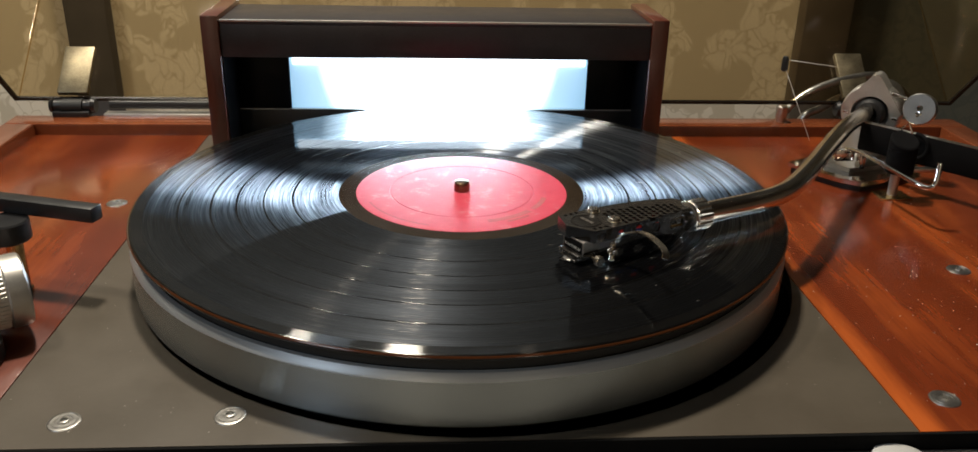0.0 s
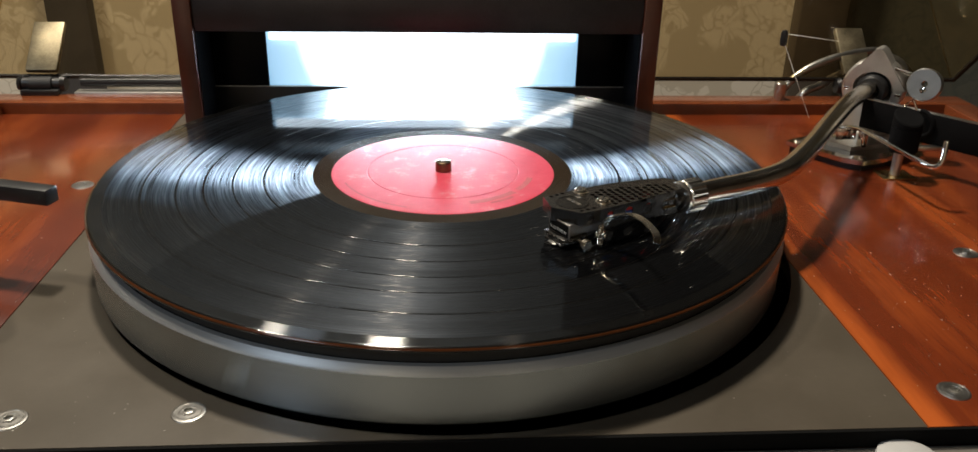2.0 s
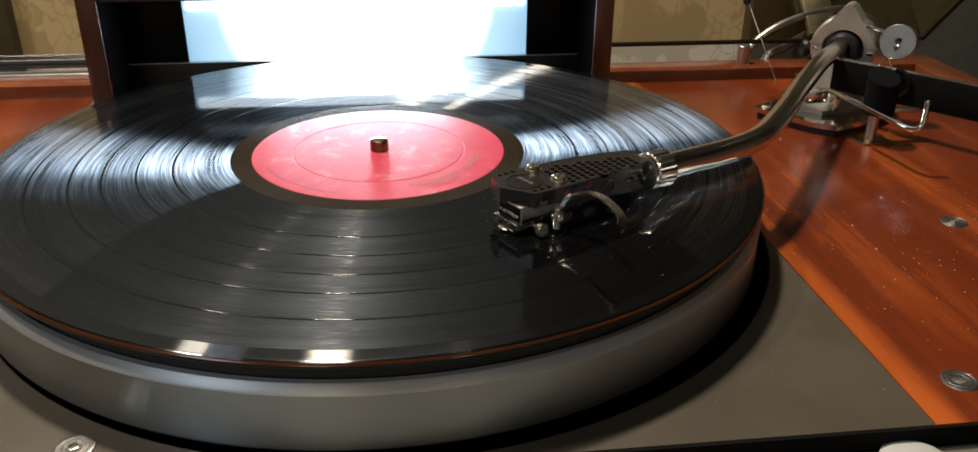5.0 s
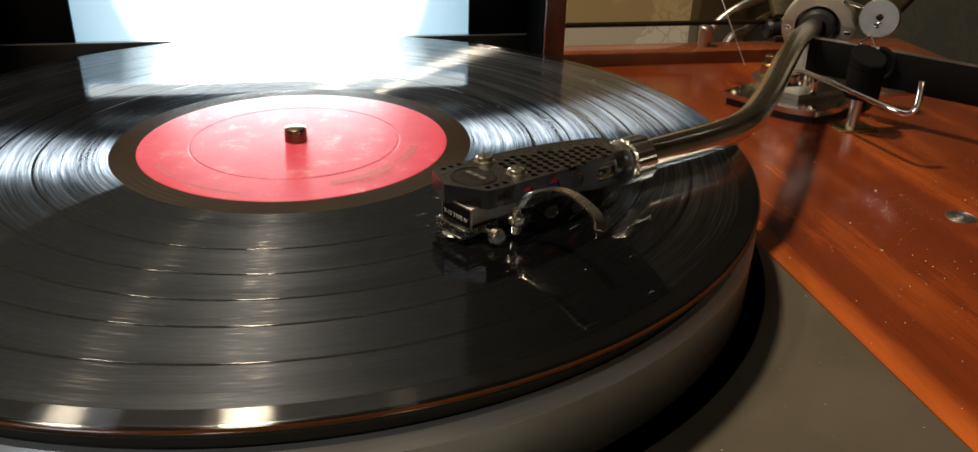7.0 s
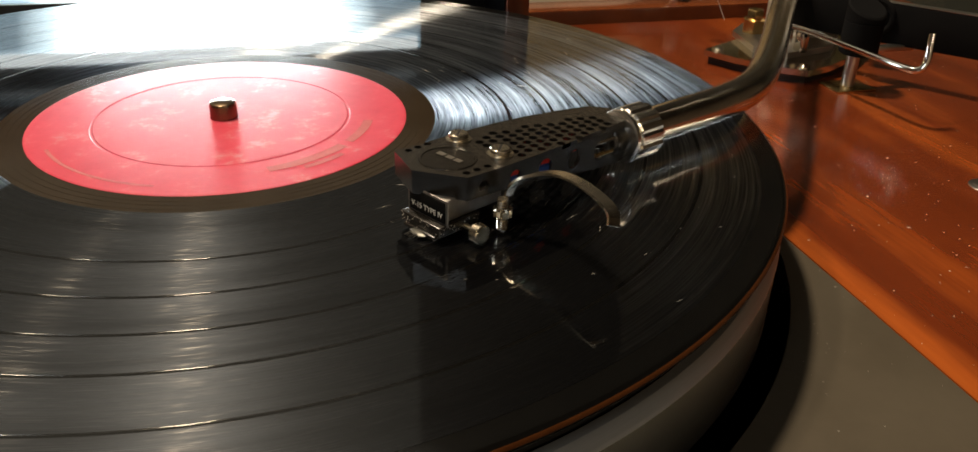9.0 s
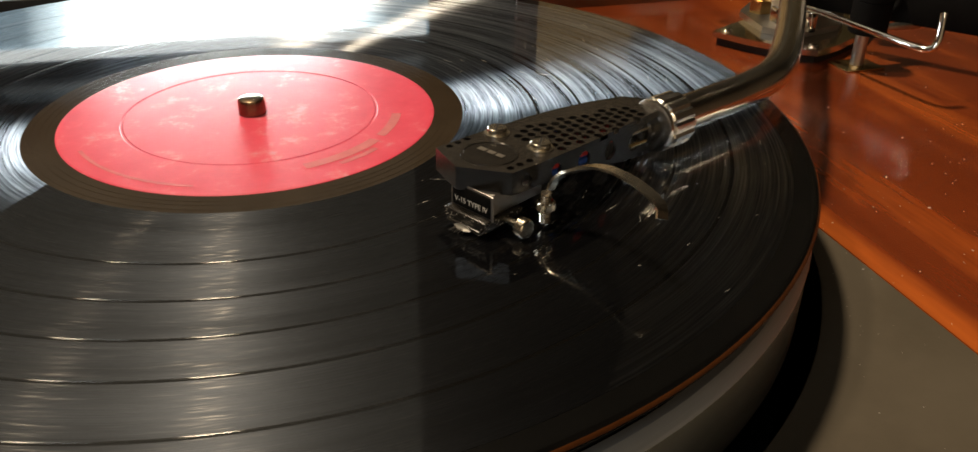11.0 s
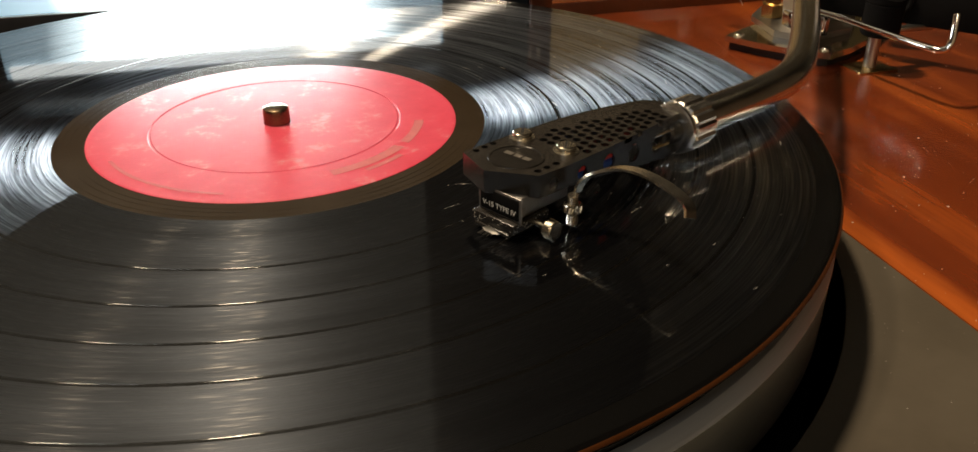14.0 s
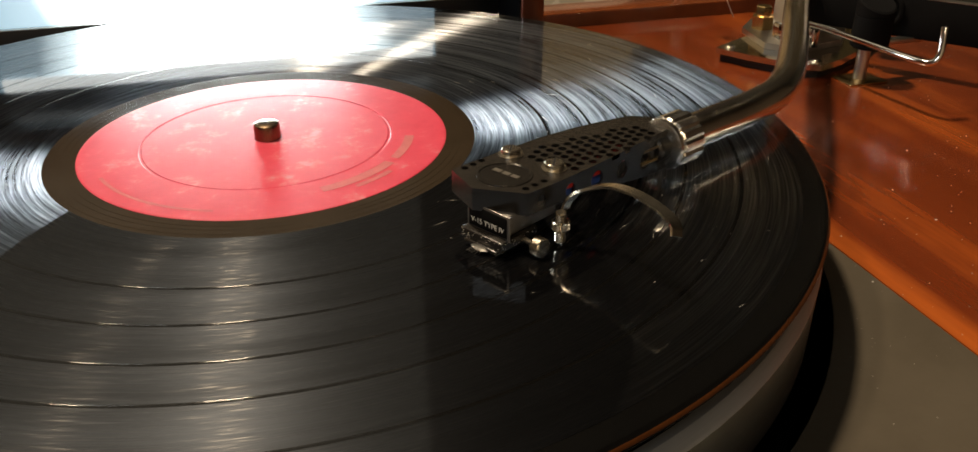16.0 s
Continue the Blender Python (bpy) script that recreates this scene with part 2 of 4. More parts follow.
def damask(name, ground_tone, figure_tone):
    """Wallpaper with a pale curling leaf figure, low in contrast, on a matt ground."""
    m, nt, p = shader(name)
    v = coords(nt, (1, 1, 0.8))
    warp = node(nt, "ShaderNodeTexNoise", Scale=34.0, Detail=2.5)
    nt.links.new(v, warp.inputs["Vector"])
    shift = nt.nodes.new("ShaderNodeVectorMath")
    shift.operation = "MULTIPLY_ADD"
    shift.inputs[1].default_value = (0.055, 0.0, 0.055)
    nt.links.new(warp.outputs["Color"], shift.inputs[0])
    nt.links.new(v, shift.inputs[2])
    petal = node(nt, "ShaderNodeTexVoronoi", Scale=62.0)
    petal.feature = "DISTANCE_TO_EDGE"
    nt.links.new(shift.outputs[0], petal.inputs["Vector"])
    scroll = grain(nt, shift.outputs[0], 15, 1.5, 0.5)
    patch = span(nt, ramp(nt, scroll, [(0.44, (0, 0, 0)), (0.5, (1, 1, 1)), (0.6, (1, 1, 1)), (0.66, (0.15, 0.15, 0.15))]), 0.0, 1.0)
    both = nt.nodes.new("ShaderNodeMath")
    both.operation = "MULTIPLY"
    nt.links.new(ramp(nt, petal.outputs["Distance"], [(0.02, (0.2, 0.2, 0.2)), (0.09, (1, 1, 1))]), both.inputs[0])
    nt.links.new(patch, both.inputs[1])
    fine = grain(nt, v, 700, 3)
    nt.links.new(ramp(nt, both.outputs[0], [(0.25, ground_tone), (0.6, figure_tone)]), p.inputs["Base Color"])
    nt.links.new(span(nt, both.outputs[0], 0.65, 0.45), p.inputs["Roughness"])
    bump(nt, p, fine, 0.2, 0.0003)
    return m


# First ribbon, along the seam, also carries varnish glare in its colour.
M_WOOD = wood("mahogany_deck", (0.07, 0.012, 0.0036), (0.135, 0.0242, 0.0065), (0.41, 0.092, 0.0165), ribbons_and_glare=((0.154, 0.012, 0.3), (0.19, 0.009, 0.05), (0.228, 0.008, 0.07)))
M_RAIL = wood("mahogany_rail", (0.085, 0.02, 0.007), (0.165, 0.043, 0.014), (0.25, 0.074, 0.024), radians(90))
M_POST = wood("mahogany_side", (0.05, 0.011, 0.005), (0.08, 0.018, 0.008), (0.115, 0.028, 0.012), 0.0, 0.3)
M_PLATE = plain("dark_plate", (0.064, 0.052, 0.037), 0.42, 0.0, 0.12, 30, 0.05)
M_BLACK = plain("black_paint", (0.012, 0.012, 0.013), 0.35, 0.0, 0.3, 80)
M_VOID = plain("black_well", (0.004, 0.004, 0.004), 0.8, 0.0, 0.2, 60, 0, 0.1)
M_FASCIA = plain("dark_anodised_fascia", (0.045, 0.04, 0.042), 0.38, 0.6, 0.2, 60)
M_GLASSBLACK = plain("black_glass", (0.002, 0.002, 0.0025), 0.3, 0.0, 0.1, 40, 0, 0.12)
M_CHROME = plain("chrome", (0.72, 0.7, 0.66), 0.1, 1.0, 0.08, 90)
M_TUBE = plain("polished_arm_tube", (0.82, 0.75, 0.65), 0.19, 1.0, 0.08, 90)
M_STEEL = plain("satin_steel", (0.5, 0.49, 0.46), 0.3, 1.0, 0.12, 150)
M_SATIN = plain("satin_aluminium", (0.6, 0.58, 0.54), 0.38, 0.9, 0.1, 150)
M_BRASS = plain("brass", (0.62, 0.44, 0.2), 0.24, 1.0, 0.18, 90)
M_GOLD = plain("worn_gilt_plate", (0.2, 0.17, 0.11), 0.42, 0.9, 0.5, 90, 0.15)
M_PLATTER = brushed("turned_aluminium", (0.48, 0.525, 0.545), 0.24, "Z", 0.95, 0.93)
M_RIM = brushed("bright_turned_rim", (0.55, 0.57, 0.58), 0.42, "Z", 0.6)
M_VINYL = vinyl("vinyl")
M_DEAD = plain("smooth_vinyl", (0.0022, 0.002, 0.0018), 0.07, 0.0, 0.2, 70)
M_GAP = drawn_gloss("track_gap_vinyl", 0.34, 0.13)
# Brown here stands in for the wall's warm reflection in black vinyl.
M_RUNOUT = plain("vinyl_with_warm_reflection", (0.026, 0.018, 0.011), 0.12, 0.0, 0.2, 70)
# Amber of the thin edge; the orange gleam along it is painted in.
M_LIP = plain("amber_lip_gleam", (0.06, 0.019, 0.006), 0.14, 0.0, 0.3, 60)
M_RUBBER = plain("rubber", (0.012, 0.012, 0.012), 0.6, 0.0, 0.2, 100)
M_LABEL = label_paper("red_label_paper")
M_PRINT = plain("silver_print", (0.46, 0.14, 0.15), 0.2, 0.0, 0.15, 300)
M_SHELL = plain("black_shell", (0.0135, 0.0115, 0.0095), 0.24, 0.0, 0.3, 260, 0.05, 0.6)
M_BADGE = plain("dark_badge", (0.018, 0.016, 0.014), 0.22, 0.4, 0.2, 300)
M_BADGEPRINT = plain("badge_print", (0.1, 0.09, 0.076), 0.4, 0.3, 0.1, 300)
M_NICKEL = plain("nickel", (0.64, 0.58, 0.48), 0.22, 1.0, 0.12, 500)
M_SPINDLE = plain("bronze", (0.2, 0.14, 0.09), 0.24, 1.0, 0.2, 200)
M_SCREW = plain("dull_nickel", (0.36, 0.35, 0.33), 0.34, 1.0, 0.2, 300)
M_CART = plain("cartridge_metal", (0.32, 0.3, 0.28), 0.35, 0.9, 0.2, 400)
M_WHITE = plain("white_print", (0.72, 0.7, 0.66), 0.5, 0.0, 0.05, 300)
M_RED = plain("red_wire", (0.5, 0.02, 0.015), 0.3, 0.0, 0.1, 300)
M_BLUE = plain("blue_wire", (0.02, 0.08, 0.35), 0.3, 0.0, 0.1, 300)
M_GREY = plain("grey_ledge", (0.13, 0.12, 0.105), 0.6, 0.0, 0.15, 40)
M_IVORY = plain("ivory_plastic", (0.46, 0.46, 0.45), 0.35, 0.0, 0.06, 60)
M_DUST = plain("dust", (0.45, 0.42, 0.38), 0.8, 0.0, 0.1, 900)
M_GLOW = lit_panel("lit_diffuser", PANEL_STRENGTH)
M_STRIP = glowing("lit_strip", (0.8, 0.93, 1.0), 2.2)
M_ACRYLIC = acrylic("smoked_acrylic", (0.86, 0.78, 0.62))
M_EDGE = plain("acrylic_edge", (0.012, 0.01, 0.008), 0.2, 0.0, 0.1, 60)
M_PAPER = damask("damask_paper", (0.56, 0.51, 0.4), (0.74, 0.69, 0.58))
# Next two tones: unseen upper wall, chosen for what the record mirrors.
M_DARKWALL = plain("dark_for_reflection", (0.009, 0.01, 0.01), 0.6, 0.0, 0.2, 8)
M_UPPER = plain("grey_for_reflection", (0.08, 0.095, 0.108), 0.7, 0.0, 0.12, 6)
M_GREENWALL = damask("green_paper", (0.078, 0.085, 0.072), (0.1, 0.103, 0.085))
M_SHADE = plain("umber_shade", (0.045, 0.041, 0.04), 0.8, 0.0, 0.35, 40)
M_STRIPWOOD = plain("dark_umber_strip", (0.055, 0.044, 0.032), 0.5, 0.0, 0.3, 20)
M_SATINBLACK = plain("satin_black", (0.007, 0.007, 0.0075), 0.7, 0.0, 0.2, 90, 0.02, 0.02)
M_RING = plain("bright_ring", (0.8, 0.77, 0.71), 0.24, 1.0, 0.1, 400)
M_ROOM = plain("warm_plaster", (0.16, 0.13, 0.1), 0.8, 0.0, 0.12, 3)
M_PALEWALL = plain("pale_plaster", (0.66, 0.6, 0.5), 0.8, 0.0, 0.1, 3)
M_CEIL = plain("ceiling_plaster", (0.08, 0.078, 0.074), 0.8, 0.0, 0.08, 3)
M_FLOOR = wood("floorboards", (0.06, 0.03, 0.015), (0.11, 0.055, 0.03), (0.16, 0.08, 0.045))


# ---- mesh helpers (millimetres) ----
def thing(name, x=0, y=0, z=0, label="", category="", group="", kind=""):
    ob = new(name)
    ob.empty_display_size = 0.02
    ob.location = (x / 1000, y / 1000, z / 1000)
    return tagged(ob, label, category, group, kind)


def base_of(ob):
    while ob.parent:
        ob = ob.parent
    return ob.location


def part(name, bm, material, parent=None, label="", sharp=0.6, at=(0, 0, 0)):
    """Links a bmesh, given in millimetres of the world, as one mesh under its parent (or as a thing with its foot at `at`)."""
    bmesh.ops.recalc_face_normals(bm, faces=bm.faces)
    origin = base_of(parent) if parent else Vector(at) / 1000
    for v in bm.verts:
        v.co = v.co / 1000 - origin
    for f in bm.faces:
        f.smooth = True
    for e in bm.edges:
        if len(e.link_faces) == 2 and e.calc_face_angle() > sharp:
            e.smooth = False
    me = bpy.data.meshes.new(name)
    bm.to_mesh(me)
    bm.free()
    me.materials.append(material)
    ob = new(name, me)
    if parent:
        ob.parent = parent
    else:
        ob.location = origin
    if label:
        ob["label"] = label
    return ob


def lathe(profile, seg=48, at=(0, 0, 0), m=None, bm=None):
    """Turns (radius, height) pairs round the z axis; an open end at radius 0 closes."""
    bm = bm or bmesh.new()
    m = m or Matrix.Translation(at)
    rings = []
    for r, z in profile:
        if r < 1e-6:
            rings.append([bm.verts.new(m @ Vector((0, 0, z)))])
        else:
            rings.append([bm.verts.new(m @ Vector((r * math.cos(2 * math.pi * k / seg), r * math.sin(2 * math.pi * k / seg), z))) for k in range(seg)])
    for a, b in zip(rings, rings[1:]):
        for k in range(seg):
            n = (k + 1) % seg
            if len(a) == 1 and len(b) == 1:
                continue
            if len(a) == 1:
                bm.faces.new((a[0], b[k], b[n]))
            elif len(b) == 1:
                bm.faces.new((a[k], a[n], b[0]))
            else:
                bm.faces.new((a[k], a[n], b[n], b[k]))
    return bm


def box(x0, x1, y0, y1, z0, z1, bevel=0.4, m=None, bm=None):
    bm = bm or bmesh.new()
    made = bmesh.ops.create_cube(bm, size=1.0)["verts"]
    for v in made:
        v.co = Vector(((x0 + x1) / 2 + v.co.x * (x1 - x0), (y0 + y1) / 2 + v.co.y * (y1 - y0), (z0 + z1) / 2 + v.co.z * (z1 - z0)))
    if bevel:
        edges = {e for v in made for e in v.link_edges}
        made = bmesh.ops.bevel(bm, geom=list(edges), offset=bevel, segments=2, profile=0.5, affect="EDGES")["verts"] + made
    if m:
        for v in {v for v in made if v.is_valid}:
            v.co = m @ v.co
    return bm


def rod(points, radius, seg=16, bm=None):
    """A round bar swept along points; radius may be a number or one for each point."""
    bm = bm or bmesh.new()
    pts = [Vector(p) for p in points]
    radii = radius if isinstance(radius, (list, tuple)) else [radius] * len(pts)
    up, rings = None, []
    for k, p in enumerate(pts):
        d = (pts[min(k + 1, len(pts) - 1)] - pts[max(k - 1, 0)]).normalized()
        side = d.cross(Vector((0, 0, 1)) if abs(d.z) < 0.95 else Vector((0, 1, 0))).normalized() if up is None else (up - d * up.dot(d)).normalized()
        up = side
        other = d.cross(side)
        rings.append([bm.verts.new(p + radii[k] * (side * math.cos(2 * math.pi * j / seg) + other * math.sin(2 * math.pi * j / seg))) for j in range(seg)])
    for a, b in zip(rings, rings[1:]):
        for j in range(seg):
            bm.faces.new((a[j], a[(j + 1) % seg], b[(j + 1) % seg], b[j]))
    bm.faces.new(rings[0])
    bm.faces.new(rings[-1])
    return bm


def smooth_line(points, steps=8):
    """A Catmull-Rom line through points."""
    p = [Vector(q) for q in points]
    p = [2 * p[0] - p[1]] + p + [2 * p[-1] - p[-2]]
    out = []
    for k in range(1, len(p) - 2):
        for s in range(steps):
            t = s / steps
            out.append(0.5 * (2 * p[k] + (p[k + 1] - p[k - 1]) * t + (2 * p[k - 1] - 5 * p[k] + 4 * p[k + 1] - p[k + 2]) * t * t + (3 * p[k] - p[k - 1] - 3 * p[k + 1] + p[k + 2]) * t ** 3))
    return out + [p[-2]]


def ring_points(x, y, r, n=16):
    return [(x + r * math.cos(2 * math.pi * k / n), y + r * math.sin(2 * math.pi * k / n)) for k in range(n)]


def pierced(outer, holes, z0, z1, m=None, bm=None):
    """A flat plate with round holes (x, y, r, sides) that go through it."""
    from mathutils.geometry import delaunay_2d_cdt
    bm = bm or bmesh.new()
    m = m or Matrix()
    loops = [list(outer)] + [ring_points(*h) for h in holes]
    flat, edges = [], []
    for loop in loops:
        s = len(flat)
        flat += [Vector(q) for q in loop]
        edges += [(s + k, s + (k + 1) % len(loop)) for k in range(len(loop))]
    pts, _, faces, *_ = delaunay_2d_cdt(flat, edges, [], 1, 1e-5)
    top = [bm.verts.new(m @ Vector((q.x, q.y, z1))) for q in pts]
    low = [bm.verts.new(m @ Vector((q.x, q.y, z0))) for q in pts]
    rim = {}
    for f in faces:
        c = sum((pts[k] for k in f), Vector((0, 0))) / len(f)
        if any((c.x - h[0]) ** 2 + (c.y - h[1]) ** 2 < (h[2] * 0.97) ** 2 for h in holes):
            continue
        bm.faces.new([top[k] for k in f])
        bm.faces.new([low[k] for k in reversed(f)])
        for a, b in zip(f, f[1:] + f[:1]):
            rim[(a, b)] = rim.get((a, b), 0) + 1
    for a, b in list(rim):
        if (b, a) not in rim:
            bm.faces.new((top[b], top[a], low[a], low[b]))
    bmesh.ops.delete(bm, geom=[v for v in bm.verts if not v.link_faces], context="VERTS")
    return bm


def lettering(text, size, m, depth=0.05):
    """Built-in type as a mesh, in millimetres, centred, lying in the xy plane of m."""
    cu = bpy.data.curves.new("lettering", "FONT")
    cu.body, cu.size, cu.extrude, cu.align_x, cu.align_y = text, size, depth, "CENTER", "CENTER"
    tmp = bpy.data.objects.new("lettering", cu)
    me = bpy.data.meshes.new_from_object(tmp)
    bm = bmesh.new()
    bm.from_mesh(me)
    bpy.data.objects.remove(tmp)
    bpy.data.meshes.remove(me)
    bpy.data.curves.remove(cu)
    bmesh.ops.transform(bm, matrix=m, verts=bm.verts)
    return bm


# ---- room ----
def slab(name, x0, x1, y0, y1, z0, z1, material, label, category="wall"):
    ob = part(name, box(x0, x1, y0, y1, z0, z1, 0), material)
    return tagged(ob, label, category, kind="structure")


WALL_Y = 620
slab("floor", -2400, 2400, -3200, WALL_Y, -980, -940, M_FLOOR, "dark wooden floor far below the cabinet", "floor")
slab("ceiling", -2400, 2400, -3200, WALL_Y, 1230, 1270, M_CEIL, "plain warm ceiling with recessed spots", "ceiling")
slab("wall_north", -2400, 415, WALL_Y, WALL_Y + 40, -940, 230, M_PAPER, "cream damask wallpaper behind the turntable")
# Unseen upper wall, grey then near-black, added to set the record's reflection.
slab("wall_north_upper", -2400, 168, WALL_Y, WALL_Y + 40, 230, 1230, M_UPPER, "unseen grey wall, added for the record to mirror")
slab("wall_north_shade", 168, 2400, WALL_Y, WALL_Y + 40, 230, 1230, M_DARKWALL, "unseen near-black wall, added to darken the record's reflection")
slab("wall_north_dark", 416, 2400, WALL_Y, WALL_Y + 40, -940, 230, M_GREENWALL, "darker grey-green damask wall beside the cream wallpaper")
# South wall is unseen, made pale to bounce light onto metal fronts.
slab("wall_south", -2400, 2400, -3240, -3200, -940, 1230, M_PALEWALL, "plain plaster wall out of view")
slab("wall_west", -2440, -2400, -3200, WALL_Y, -940, 1230, M_ROOM, "plain plaster wall out of view")
slab("wall_east", 2400, 2440, -3200, WALL_Y, -940, 1230, M_ROOM, "plain plaster wall out of view")

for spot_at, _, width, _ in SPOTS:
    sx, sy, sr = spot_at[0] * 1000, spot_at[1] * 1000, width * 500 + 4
    lamp = thing("unseen_spot", sx, sy, 1226, "recessed ceiling spot, out of view, placed for its light", "ceiling lamp", "ceiling spots")
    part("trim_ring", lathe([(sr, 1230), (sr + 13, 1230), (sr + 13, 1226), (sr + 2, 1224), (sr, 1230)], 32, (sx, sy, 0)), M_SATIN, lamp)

# Shaded band on the wallpaper, put in as a dark strip.
strip = part("wall_strip", box(-416, -370, WALL_Y - 22, WALL_Y - 1, -940, 229, 3), M_SHADE)
tagged(strip, "dark upright strip that stands for a shaded band", "wall strip", kind="structure")
strip = part("wall_strip", box(413, 470, WALL_Y - 24, WALL_Y - 1, -940, 229, 3), M_STRIPWOOD)
tagged(strip, "dark umber upright strip at the wallpaper's edge", "wall strip", kind="structure")

# ---- cabinet: deck, rails ----
DECK, FRONT, BACK = -29.0, -155.5, 181.0
HOLE, WELL = 152.1, (3.6, -2.0)
cabinet = thing("turntable_cabinet", 0, 0, -940, "mahogany cabinet with a sunk deck and raised rail", "cabinet")
part("deck_plate", pierced([(-164, FRONT), (151.5, FRONT), (151.5, BACK), (-164, BACK)], [(*WELL, HOLE, 128)], DECK - 6, DECK), M_PLATE, cabinet, "dark grey-brown matt plate with a round well")
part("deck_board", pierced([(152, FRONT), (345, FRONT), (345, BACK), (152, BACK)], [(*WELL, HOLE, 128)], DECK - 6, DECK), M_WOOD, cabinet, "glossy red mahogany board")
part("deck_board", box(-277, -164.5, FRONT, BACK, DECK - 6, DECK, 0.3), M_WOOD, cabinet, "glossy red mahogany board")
part("well", lathe([(0, -52), (HOLE + 1.5, -52), (HOLE + 1.5, DECK - 5.5), (HOLE + 4, DECK - 6.5), (HOLE + 4, -54), (0, -54)], 96, (*WELL, 0)), M_VOID, cabinet, "black well under the platter")
RAIL = -21.5
part("back_rail", box(-297, 365, BACK, 201, DECK - 30, RAIL, 1.2), M_RAIL, cabinet)
part("side_rail", box(-297, -277, FRONT - 30, BACK, DECK - 30, RAIL, 1.2), M_RAIL, cabinet)
part("side_rail", box(345, 365, FRONT - 30, BACK, DECK - 30, RAIL, 1.2), M_RAIL, cabinet)
part("deck_edge", box(-277, 345, FRONT - 1.2, FRONT - 0.02, DECK - 6.2, DECK - 0.25, 0.1), M_VOID, cabinet, "black front edge of the deck")
part("front_ledge", box(-276, 344, -400, FRONT - 1.3, DECK - 30, DECK - 6.4, 0.6), M_GREY, cabinet, "grey ledge below the deck's front edge")
part("cabinet_body", box(-296, 364, -399, 200, -940, DECK - 31, 2), M_RAIL, cabinet)
push = part("push_button", lathe([(0, -32.2), (7.5, -32.6), (9.6, -33.6), (10, -35.4)], 32, (142, -164.5, 0)), M_IVORY, None, "", 0.8, (142, -164.5, -35.4))
tagged(push, "round ivory push button on the grey ledge", "button")


# ---- deck screws ----
def deck_screw(x, y, turn, parent=None):
    ob = thing("deck_screw", x, y, DECK, "flat nickel screw with a socket in the deck", "screw", "deck screws")
    part("screw_head", lathe([(0, DECK + 0.05), (1.2, DECK + 0.08), (1.45, DECK + 0.46), (2.1, DECK + 0.5), (2.2, DECK + 0.32), (2.9, DECK + 0.3), (3.0, DECK + 0.46), (3.9, DECK + 0.44), (4.0, DECK + 0.28), (4.6, DECK + 0.3), (4.7, DECK + 0.4), (5.3, DECK + 0.28), (5.5, DECK)], 32, (x, y, 0)), M_SCREW, ob)
    part("socket", lathe([(0, DECK + 0.2), (1.2, DECK + 0.2), (1.35, DECK + 0.95), (1.75, DECK + 0.85), (1.9, DECK + 0.5)], 6, m=Matrix.Translation((x, y, 0)) @ Matrix.Rotation(turn, 4, "Z")), M_STEEL, ob)
    return ob


for k, (sx, sy) in enumerate([(-137.4, -141.2), (-83.1, -139.4), (-184.4, 56.9), (236.8, -31.8), (170.9, -136.8)]):
    deck_screw(sx, sy, k * 0.4)

# ---- platter, mat, record ----
platter = thing("platter", 0, 0, -45, "turned grey aluminium platter with a bright rim", "platter")
part("platter_body", lathe([(60, -8.6), (149.2, -8.6), (149.6, -9.9), (150.3, -10.3), (150.3, -27.4), (149.7, -28.2), (140, -28.6), (60, -28.6)], 160), M_PLATTER, platter, "brushed grey side")
part("rim", lathe([(146.4, -8.5), (146.4, -7.6), (148.2, -7.6), (150.2, -9.5), (150.42, -10.2), (149.0, -10.2)], 160), M_RIM, platter, "bright bevelled rim")
part("hub", lathe([(0, -8), (59, -8), (59, -30), (30, -51), (0, -51)], 64), M_BLACK, platter)
part("spindle", lathe([(0, 4.7), (2.6, 4.7), (3.4, 4.35), (3.65, 3.6), (3.65, -8), (0, -8)], 32), M_SPINDLE, platter, "short dark bronze spindle")
mat = part("platter_mat", lathe([(3.8, -2.3), (145.2, -2.3), (146, -3), (146, -7.5), (3.8, -7.5), (3.8, -2.3)], 128), M_RUBBER, None, "", 0.6, (0, 0, -7.5))
tagged(mat, "black rubber mat on the platter", "mat")

GAPS = (79.5, 92.6, 104.6, 115.8, 129.8)
record = thing("vinyl_record", 0, 0, -2.2, "black long-playing record with a red label", "record")
# grooved bands, with a smooth sunk ring between the tracks
edges = [58.4] + [r for g in GAPS for r in (g - 0.42, g + 0.42)] + [144.2]
for r0, r1 in zip(edges[::2], edges[1::2]):
    part("groove_band", lathe([(r0, -0.04), (r0, 0), (r1, 0), (r1, -0.04)], 200), M_VINYL, record, "black vinyl band with fine circular grooves", 0.01)
for g in GAPS:
    part("track_gap", lathe([(g - 0.14, -0.05), (g + 0.44, -0.05)], 160), M_DEAD, record, "", 0.01)
    part("gap_shoulder", lathe([(g - 0.44, -0.03), (g - 0.14, -0.04)], 160), M_GAP, record, "", 0.01)
part("run_out", lathe([(50.2, -0.02), (52.6, -0.02), (52.6, 0.03), (52.9, 0.03), (52.9, -0.02), (54.4, -0.02), (54.4, 0.03), (54.7, 0.03), (54.7, -0.02), (56.6, -0.02), (56.6, 0.03), (56.9, 0.03), (56.9, -0.02), (58.45, -0.02)], 160), M_RUNOUT, record, "smooth run-out band, a warm reflection put into its brown", 0.01)
